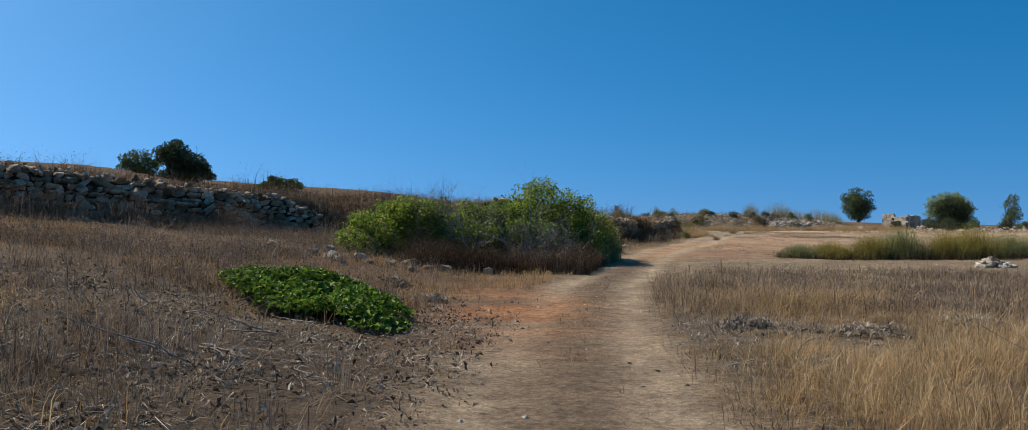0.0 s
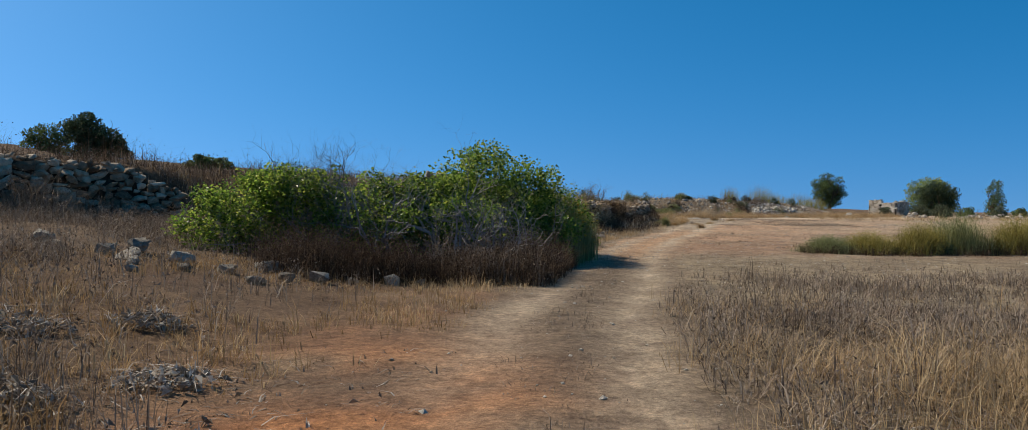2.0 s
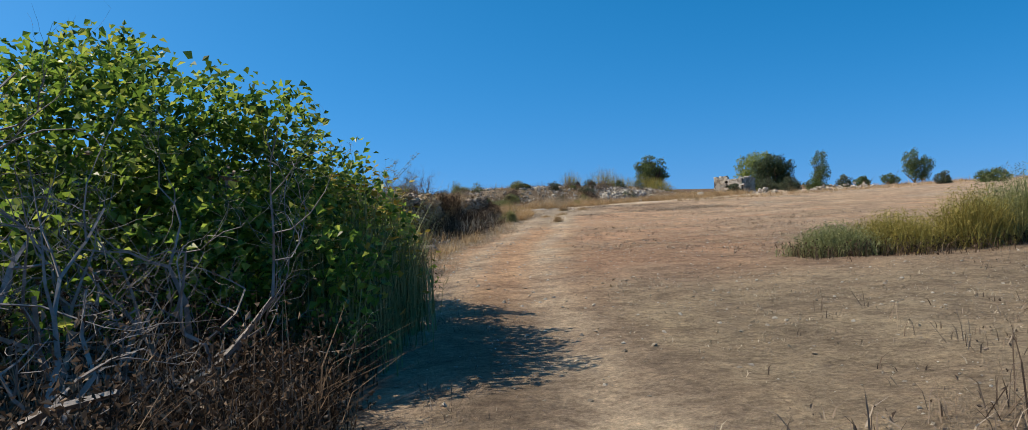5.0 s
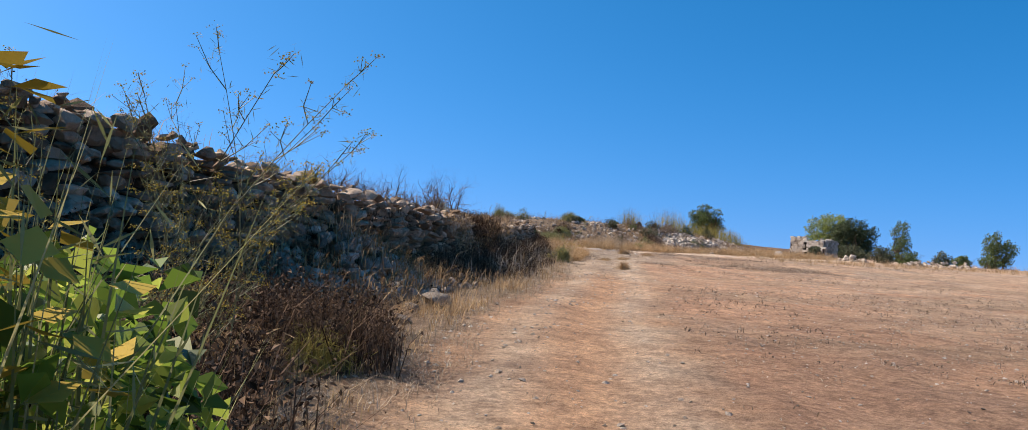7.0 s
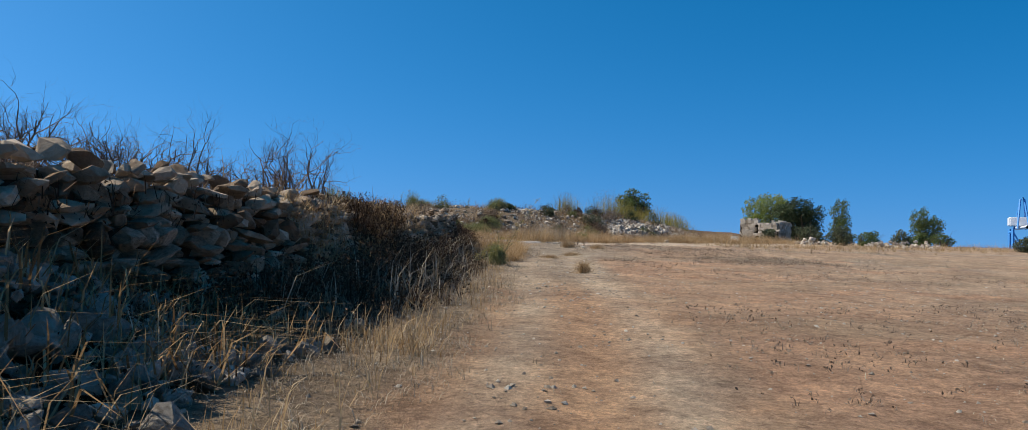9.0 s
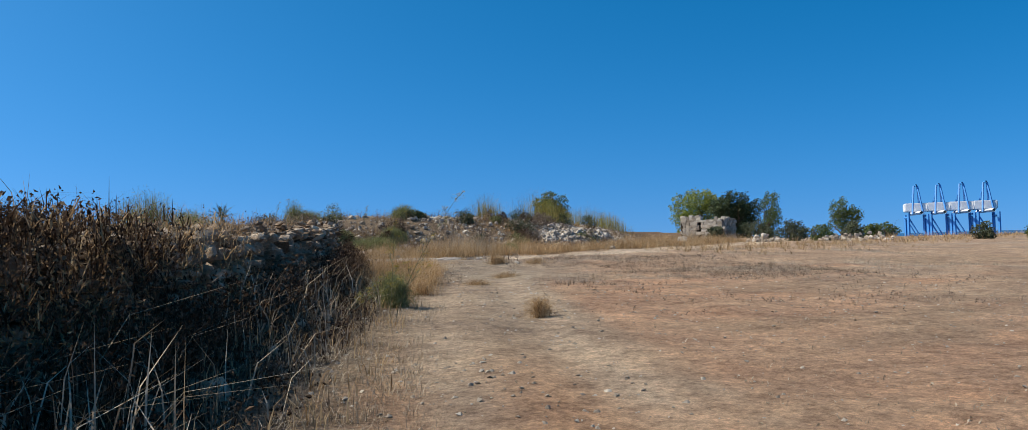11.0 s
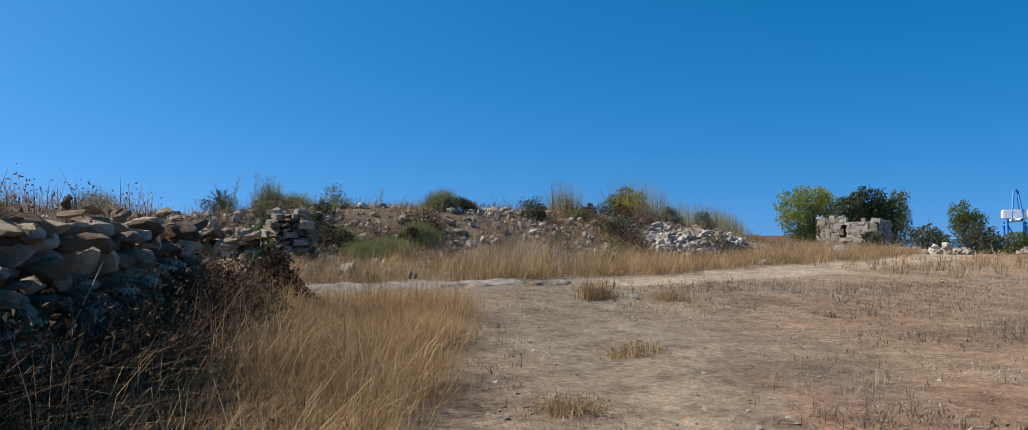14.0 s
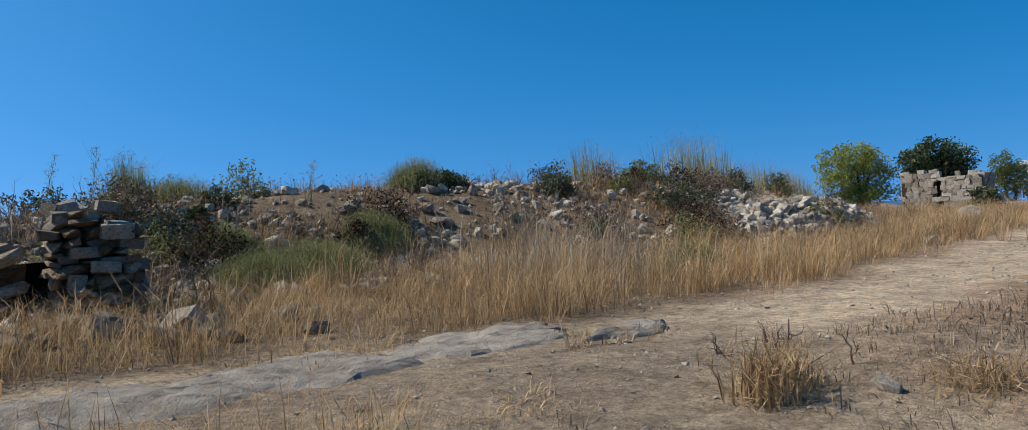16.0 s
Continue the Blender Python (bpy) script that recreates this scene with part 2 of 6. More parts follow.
def terrace_at(x, y):
    """Signed distance behind the terrace's foot (positive: up on it), with the height and slope width there."""
    x, y = np.asarray(x, float), np.asarray(y, float)
    best = np.full(x.shape, 1e9)
    side = np.zeros(x.shape)
    top = np.zeros(x.shape)
    wide = np.ones(x.shape)
    for p, q in zip(TERRACE[:-1], TERRACE[1:]):
        dx, dy = q[0] - p[0], q[1] - p[1]
        t = np.clip(((x - p[0]) * dx + (y - p[1]) * dy) / (dx * dx + dy * dy), 0, 1)
        ex, ey = x - p[0] - t * dx, y - p[1] - t * dy
        d = np.hypot(ex, ey)
        near = d < best - 1e-9
        best = np.where(near, d, best)
        side = np.where(near, np.sign(dx * ey - dy * ex), side)
        top = np.where(near, p[2] + t * (q[2] - p[2]), top)
        wide = np.where(near, p[3] + t * (q[3] - p[3]), wide)
    return best * side, top, wide


def height(x, y):
    x, y = np.asarray(x, float), np.asarray(y, float)
    yy, xx = np.clip(y, -20, 62) / 40, np.clip(x, -40, 120) / 10
    z = -0.1177 * xx + 0.0636 * yy - 0.0044 * xx * yy + 0.8056 * yy ** 2 - 0.1384 * yy ** 3
    z = z + 0.10 * step(44, 46.5, y) * step(30, 14, x)
    z = z + 0.115 * np.clip(-x - 1.0, 0, 11) * step(24, 20, y)
    d, top, wide = terrace_at(x, y)
    crest = top + 0.05 * vnoise(x, y, 0.5) + 0.012 * np.clip(d, 0, 30)
    crest = crest + 3.0 * step(6, 40, d) * step(10, -18, x) * step(10, 40, y)
    z = z + (np.maximum(crest, z) - z) * step(0, 1, d / wide)
    z = z + 0.16 * np.exp(-((d + 0.25) / 0.4) ** 2) * step(21, 25, y) * step(47, 43, y)
    u = x - track_x(y)
    onpath = np.exp(-(u / 1.0) ** 2) * step(50, 44, y)
    z = z + (0.035 * vnoise(x, y, 0.6) + 0.028 * vnoise(x + 50, y, 2.4)) * (1 - 0.85 * onpath) * step(120, 60, np.hypot(x, y))
    rut = np.exp(-((np.abs(u) - 0.46) / 0.2) ** 2) * step(47, 44, y)
    z = z - 0.022 * rut
    far = step(90, 420, np.hypot(x - 20, y - 30))
    shore = step(60, 180, x) * step(-200, 40, y)
    return z - far * (3 + 26 * shore) + step(150, 900, np.hypot(x, y)) * (1 - shore) * 4


# ---- mesh helpers ----
def mesh_np(name, verts, faces, material, rnd=None, smooth=False):
    verts, faces = np.asarray(verts, np.float32), np.asarray(faces, np.int32)
    me = bpy.data.meshes.new(name)
    k = faces.shape[1]
    me.vertices.add(len(verts))
    me.vertices.foreach_set("co", verts.ravel())
    me.loops.add(faces.size)
    me.loops.foreach_set("vertex_index", faces.ravel())
    me.polygons.add(len(faces))
    me.polygons.foreach_set("loop_start", np.arange(0, faces.size, k, dtype=np.int32))
    me.polygons.foreach_set("use_smooth", np.full(len(faces), smooth, bool))
    me.update(calc_edges=True)
    if rnd is not None:
        at = me.attributes.new("rnd", "FLOAT", "POINT")
        at.data.foreach_set("value", np.asarray(rnd, np.float32))
    me.materials.append(material)
    return me


def part(name, me, parent, label=""):
    ob = new(name, me)
    ob.parent = parent
    return tagged(ob, label) if label else ob


def thing(name, label, category, place, group="", kind=""):
    ob = new(name)
    ob.location = place
    ob.empty_display_size = 0.2
    return tagged(ob, label, category, group, kind)


def blades(base, h, width, lean, bend=0.5, rng=RNG, way=None):
    """Curved tapering blades: five points, three triangles each. Returns points, triangles, a random value a blade."""
    n = len(base)
    a = rng.uniform(0, 2 * math.pi, n)
    if way is not None:
        a = np.where(rng.random(n) < 0.75, way + rng.normal(0, 0.5, n), a)
    d = np.stack([np.cos(a), np.sin(a)], 1)
    side = np.stack([-d[:, 1], d[:, 0]], 1)
    h, w = np.broadcast_to(h, n), np.broadcast_to(width, n)
    ln = np.minimum(np.abs(rng.normal(0, 1, n)), 1.7) * lean
    mid = base + np.concatenate([d * (h * ln * 0.45)[:, None], (h * 0.55)[:, None]], 1)
    tip = base + np.concatenate([d * (h * ln * (1 + bend))[:, None], (h * np.clip(1 - ln * 0.35 * bend, 0.3, 1))[:, None]], 1)
    s3 = np.concatenate([side, np.zeros((n, 1))], 1)
    v = np.stack([base - s3 * (w / 2)[:, None], base + s3 * (w / 2)[:, None], mid - s3 * (w * 0.4)[:, None], mid + s3 * (w * 0.4)[:, None], tip], 1).reshape(-1, 3)
    i = np.arange(n)[:, None] * 5
    f = np.concatenate([i + [0, 1, 3], i + [0, 3, 2], i + [2, 3, 4]], 0)
    return v, f, np.repeat(rng.random(n), 5)


def leaves(centre, size, up=0.4, aspect=0.6, rng=RNG, fold=0.25):
    """Folded pointed leaves: four points, two triangles each."""
    n = len(centre)
    a = rng.normal(0, 1, (n, 3))
    a /= np.linalg.norm(a, axis=1)[:, None]
    nrm = rng.normal(0, 1, (n, 3)) + [0, 0, up * 3]
    nrm /= np.linalg.norm(nrm, axis=1)[:, None]
    b = np.cross(nrm, a)
    b /= np.linalg.norm(b, axis=1)[:, None] + 1e-9
    a = np.cross(b, nrm)
    s = np.broadcast_to(size, n)[:, None]
    lift = nrm * s * fold
    v = np.stack([centre - a * s * 0.5, centre + b * s * aspect * 0.5 + lift, centre + a * s * 0.5, centre - b * s * aspect * 0.5 + lift], 1).reshape(-1, 3)
    i = np.arange(n)[:, None] * 4
    f = np.concatenate([i + [0, 1, 2], i + [0, 2, 3]], 0)
    return v, f, np.repeat(rng.random(n), 4)


def joined(*sets):
    vs, fs, rs, o = [], [], [], 0
    for v, f, r in sets:
        vs.append(v), fs.append(f + o), rs.append(r)
        o += len(v)
    return np.concatenate(vs), np.concatenate(fs), np.concatenate(rs)


def tubes(lines, sides=4):
    """Tapered tubes along lines of (point, radius)."""
    V, F, o = [], [], 0
    for line in lines:
        pts = np.array([p for p, r in line], float)
        rad = np.array([r for p, r in line], float)
        t = np.gradient(pts, axis=0)
        t /= np.linalg.norm(t, axis=1)[:, None] + 1e-9
        ref = np.where(np.abs(t[:, 2:3]) > 0.9, [[1.0, 0, 0]], [[0, 0, 1.0]])
        a = np.cross(t, ref)
        a /= np.linalg.norm(a, axis=1)[:, None] + 1e-9
        b = np.cross(t, a)
        ang = np.arange(sides) * 2 * math.pi / sides
        ring = pts[:, None] + rad[:, None, None] * (a[:, None] * np.cos(ang)[None, :, None] + b[:, None] * np.sin(ang)[None, :, None])
        V.append(ring.reshape(-1, 3))
        k = len(pts)
        for j in range(k - 1):
            for s in range(sides):
                p, q = o + j * sides + s, o + j * sides + (s + 1) % sides
                F += [(p, q, q + sides), (p, q + sides, p + sides)]
        o += k * sides
    return np.concatenate(V), np.array(F)


def grow(start, way, length, radius, depth, rng, spread=0.6, rise=0.15, forks=3, joints=4, crook=0.18):
    """Branch lines that fork and thin out."""
    start, way = np.array(start, float), np.array(way, float) / np.linalg.norm(way)
    line, p, d = [(start, radius)], start, way
    for k in range(joints):
        d = d + rng.normal(0, crook, 3) + [0, 0, rise * 0.3]
        d = d / np.linalg.norm(d)
        p = p + d * length / joints
        line.append((p, radius * (1 - 0.65 * (k + 1) / joints)))
    out = [line]
    if depth > 0:
        for f in range(forks):
            k = rng.integers(1, joints + 1)
            nd = d + rng.normal(0, spread, 3) + [0, 0, rise]
            out += grow(line[k][0], nd, length * rng.uniform(0.5, 0.75), line[k][1] * 0.7, depth - 1, rng, spread, rise, forks, joints, crook)
    return out


def scatter(x0, x1, y0, y1, count, density=None, rng=RNG):
    """Ground points, thinned by a density of 0..1."""
    x, y = rng.uniform(x0, x1, count), rng.uniform(y0, y1, count)
    if density is not None:
        keep = rng.random(count) < density(x, y)
        x, y = x[keep], y[keep]
    return np.stack([x, y, height(x, y) - 0.01], 1)


def stone_shape(rng):
    """An angular broken lump: the hull of points on a squarish, lopsided body."""
    bm = bmesh.new()
    n = int(rng.integers(16, 25))
    skew = rng.normal(0, 0.09, (3, 3)) + np.eye(3)
    for k in range(n):
        v = rng.normal(0, 1, 3)
        v /= np.linalg.norm(v)
        v = v / np.max(np.abs(v)) ** 0.8 * rng.uniform(0.82, 1.06) * 0.5
        bm.verts.new(skew @ v)
    res = bmesh.ops.convex_hull(bm, input=bm.verts)
    bmesh.ops.delete(bm, geom=[g for g in set(res["geom_interior"] + res["geom_unused"]) if isinstance(g, bmesh.types.BMVert)], context="VERTS")
    bmesh.ops.recalc_face_normals(bm, faces=bm.faces)
    bmesh.ops.triangulate(bm, faces=bm.faces)
    bm.verts.ensure_lookup_table(), bm.verts.index_update()
    v = np.array([x.co[:] for x in bm.verts])
    f = np.array([[x.index for x in g.verts] for g in bm.faces])
    bm.free()
    return v, f


def block_shape(rng):
    """A squared block with jittered, chopped corners."""
    bm = bmesh.new()
    chop = rng.uniform(0.2, 0.8, 8)
    for k, corner in enumerate((sx, sy, sz) for sx in (-0.5, 0.5) for sy in (-0.5, 0.5) for sz in (-0.5, 0.5)):
        v = np.array(corner) * rng.uniform(0.76, 1.02, 3)
        if chop[k] < 0.5:
            for axis in range(3):
                w = v.copy()
                w[axis] *= 1 - chop[k] * rng.uniform(0.5, 1.5)
                bm.verts.new(w)
        else:
            bm.verts.new(v)
    res = bmesh.ops.convex_hull(bm, input=bm.verts)
    bmesh.ops.delete(bm, geom=[g for g in set(res["geom_interior"] + res["geom_unused"]) if isinstance(g, bmesh.types.BMVert)], context="VERTS")
    bmesh.ops.triangulate(bm, faces=bm.faces)
    bmesh.ops.recalc_face_normals(bm, faces=bm.faces)
    bm.verts.ensure_lookup_table(), bm.verts.index_update()
    v = np.array([x.co[:] for x in bm.verts])
    f = np.array([[x.index for x in g.verts] for g in bm.faces])
    bm.free()
    return v, f


BLOCKS = [block_shape(np.random.default_rng(300 + k)) for k in range(12)]
PALE = stone_mat("pale_limestone", (0.27, 0.235, 0.19), (0.42, 0.38, 0.32), (0.60, 0.56, 0.49))
PALE_BLOCKS = [mesh_np("block", v, f, PALE) for v, f in BLOCKS]
SHAPES = [stone_shape(np.random.default_rng(100 + k)) for k in range(24)]
STONE_MESHES = [mesh_np("stone", v, f, STONE) for v, f in SHAPES]
PALE_STONES = [mesh_np("stone", v, f, PALE) for v, f in SHAPES]


def chip_shape(rng):
    """A small cheap pebble."""
    v = np.array([(1, 0, 0), (0, 1, 0), (-1, 0, 0), (0, -1, 0), (0.1, 0.1, 0.8), (0, 0, -0.8)]) * 0.5 * rng.uniform(0.7, 1.25, (6, 1))
    return v, np.array([(0, 1, 4), (1, 2, 4), (2, 3, 4), (3, 0, 4), (1, 0, 5), (2, 1, 5), (3, 2, 5), (0, 3, 5)])


CHIPS = [chip_shape(np.random.default_rng(400 + k)) for k in range(16)]


def turn(rx, ry, rz):
    return np.array(Euler((rx, ry, rz)).to_matrix())


def stone_heap(places, sizes, turns, rng=RNG, shapes=SHAPES):
    """Many stones as one set of points and triangles."""
    V, F, o = [], [], 0
    for p, s, r in zip(places, sizes, turns):
        v, f = shapes[rng.integers(len(shapes))]
        V.append((v * s) @ turn(*r).T + p)
        F.append(f + o)
        o += len(v)
    return np.concatenate(V), np.concatenate(F)


def lay_stones(parent, places, sizes, turns, material_joined, near, rng=RNG, most=300, meshes=STONE_MESHES):
    """The stones for which near() holds become parts; the rest is one joined mesh."""
    near = np.array(near)
    picked = np.flatnonzero(near)[:most]
    for k in picked:
        ob = new("stone", meshes[rng.integers(len(meshes))])
        ob.parent = parent
        ob.matrix_basis = Matrix.LocRotScale(Vector(places[k]) - parent.location, Euler(turns[k]), Vector(sizes[k]))
    rest = np.setdiff1d(np.arange(len(places)), picked)
    if len(rest):
        v, f = stone_heap(places[rest], sizes[rest], turns[rest], rng)
        part("rubble", mesh_np("rubble", v - np.array(parent.location), f, material_joined), parent)["kind"] = "stuff"


# ---- ground ----
def spread_axis(lo, hi, fine, out_lo, out_hi):
    core = np.arange(lo, hi + 1e-6, fine)
    left, right, s = [], [], fine
    v = lo
    while v > out_lo:
        s *= 1.16
        v -= s
        left.append(v)
    v, s = hi, fine
    while v < out_hi:
        s *= 1.16
        v += s
        right.append(v)
    return np.concatenate([left[::-1], core, right])


def soil_colour(x, y):
    u = x - track_x(y)
    n1, n2 = vnoise(x, y, 0.45), vnoise(x + 90, y + 30, 1.6)
    litter = np.array([0.26, 0.20, 0.14])
    c = np.broadcast_to(litter, (*x.shape, 3)).copy()

    def mix(col, w):
        w = np.clip(w, 0, 1)[..., None]
        c[:] = c * (1 - w) + np.array(col) * w
    # open field on the far side of the track
    mix((0.37, 0.27, 0.19), step(0.6, 1.6, u) * step(13, 17, y))
    mix((0.43, 0.265, 0.17), step(0.6, 1.2, u) * step(6.0, 3.0, u + 0.8 * n1) * step(20, 23, y) * step(48, 40, y) * 0.85)
    mix((0.35, 0.25, 0.17), step(0.6, 1.4, u) * step(20, 24, y) * (0.3 + 0.5 * n1))
    mix((0.30, 0.235, 0.175), step(0.15, 0.6, vnoise(x + 7, y + 70, 0.22)) * step(1, 2, u) * 0.8)
    mix((0.31, 0.25, 0.17), step(0.7, 1.4, u) * step(10, 13, y) * step(23, 19, y) * 0.75)
    mix((0.20, 0.165, 0.115), step(0.05, 0.5, vnoise(x * 0.5 + 17, y + 44, 0.8)) * step(0.9, 1.6, u) * step(16, 19, y) * step(47, 43, y) * 0.35)
    mix((0.46, 0.28, 0.175), step(0.2, 0.6, vnoise(x * 0.6 + 71, y + 13, 1.4)) * step(0.9, 1.6, u) * step(19, 22, y) * step(47, 43, y) * 0.6)
    # grey litter by the start
    mix((0.115, 0.086, 0.064), step(-0.45, -0.9, u) * step(9.5, 6, y + 1.2 * n1) * 0.9)
    mix((0.13, 0.1, 0.075), step(0.05, 0.35, vnoise(x + 3, y + 9, 0.9)) * step(0.7, 1.0, u) * step(9.5, 7.5, y) * 0.8)
    mix((0.25, 0.15, 0.095), step(-0.5, -1.0, u) * step(9.5, 11, y) * step(15.5, 14, y) * (0.7 + 0.5 * n2))
    mix((0.15, 0.098, 0.062), step(-1.2, -2.6, u + 0.5 * n1) * step(7, 9.5, y) * step(23, 20, y) * 0.75)
    # wheel ruts and trodden strip
    v = u - np.interp(y, [12, 20, 25, 30, 36, 41], [0, 0.15, 0.3, 0.36, 0.15, 0.1])
    strip = step(1.1, 0.75, np.abs(v) + 0.18 * n2) * step(49, 45, y)
    late = step(18, 23, y)
    mix((0.215, 0.162, 0.115), strip)
    mix((0.45, 0.285, 0.175), strip * late * step(38, 33, y))
    mix((0.42, 0.335, 0.245), strip * step(33, 38, y))
    rut = np.exp(-((np.abs(v + 0.06 * n1) - 0.5) / 0.25) ** 2) * step(48, 44, y)
    mix((0.46, 0.365, 0.27), rut * (0.9 + 0.5 * n2))
    mix((0.31, 0.24, 0.175), np.exp(-((v - 0.85) / 0.14) ** 2) * late * step(46, 42, y) * (0.5 + 0.8 * n2))
    mix((0.30, 0.25, 0.20), step(0.0, 0.45, vnoise(x + 31, y, 0.7)) * step(0.4, 1.2, u) * step(39, 42, y) * 0.7)
    mix((0.44, 0.2, 0.09), np.exp(-(((x + 0.1) / 0.85) ** 2 + ((y - 8.8) / 2.3) ** 2)) * (0.75 + 0.9 * n2))
    # crossing track
    cy = np.interp(x, CROSS_X, CROSS_Y)
    mix((0.50, 0.41, 0.31), step(0.9, 0.4, np.abs(y - cy) + 0.25 * n2) * step(6, 9, x) * 0.95)
    mix((0.33, 0.275, 0.21), step(2.6, 1.0, np.hypot((x - 10.6) / 1.2, (y - 44.6) / 1.5) + 0.4 * n2) * 0.8)
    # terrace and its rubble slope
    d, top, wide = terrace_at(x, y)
    # leaf mould along the wall's foot, its colour taken near black for the shade
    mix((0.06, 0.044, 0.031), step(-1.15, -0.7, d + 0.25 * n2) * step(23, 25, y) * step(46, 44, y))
    mix((0.15, 0.10, 0.064), step(0.0, 0.5, d))
    mix((0.23, 0.178, 0.125), step(-0.5, 0.3, d) * step(6.5, 4.0, d) * step(46, 48, y) * step(24, 16, x))
    mix((0.10, 0.095, 0.05), step(150, 400, np.hypot(x, y)) * 0.8)
    return c * (1.13 + 0.2 * step(26, 33, y) * step(0.3, 1.2, u) - 0.12 * step(0.8, 2.0, u) * step(17, 20, y) * step(29, 24, y))[..., None]


def build_ground():
    xs = spread_axis(-12, 26, 0.21, -3200, 3600)
    ys = spread_axis(-2, 58, 0.2, -1500, 4200)
    gx, gy = np.meshgrid(xs, ys)
    gz = height(gx, gy)
    nx, ny = len(xs), len(ys)
    i = (np.arange(ny - 1)[:, None] * nx + np.arange(nx - 1)[None, :]).ravel()
    f = np.stack([i, i + 1, i + nx + 1, i + nx], 1)
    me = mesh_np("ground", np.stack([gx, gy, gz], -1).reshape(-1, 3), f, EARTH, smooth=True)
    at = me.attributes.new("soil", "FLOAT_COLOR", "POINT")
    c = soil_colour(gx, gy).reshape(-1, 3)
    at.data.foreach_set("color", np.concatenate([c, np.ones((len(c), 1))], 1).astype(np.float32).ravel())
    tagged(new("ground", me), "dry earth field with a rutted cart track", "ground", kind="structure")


build_ground()
v = np.array([(120, -800, -8), (4800, -800, -8), (4800, 4500, -8), (120, 4500, -8)], float)
m_water, wn, wl, wb = nodes_of("sea_water")
wb.inputs["Base Color"].default_value, wb.inputs["Roughness"].default_value = (0.02, 0.07, 0.13, 1), 0.25
wv = noise_node(wn, wl, 0.15, 4.0)
wbp = wn.new("ShaderNodeBump")
wbp.inputs["Strength"].default_value = 0.4
wl.new(wv.outputs["Fac"], wbp.inputs["Height"])
wl.new(wbp.outputs[0], wb.inputs["Normal"])
tagged(new("water", mesh_np("water", v, [(0, 1, 2, 3)], m_water)), "blue open sea beyond the shore", "sea", kind="structure")


# ---- dry-stone walls ----
def wall_line(pts, stepsize=0.08):
    pts = np.array(pts, float)
    seg = np.hypot(*np.diff(pts[:, :2], axis=0).T)
    s = np.concatenate([[0], np.cumsum(seg)])
    t = np.arange(0, s[-1], stepsize)
    return t, [np.interp(t, s, pts[:, k]) for k in range(pts.shape[1])], s[-1]


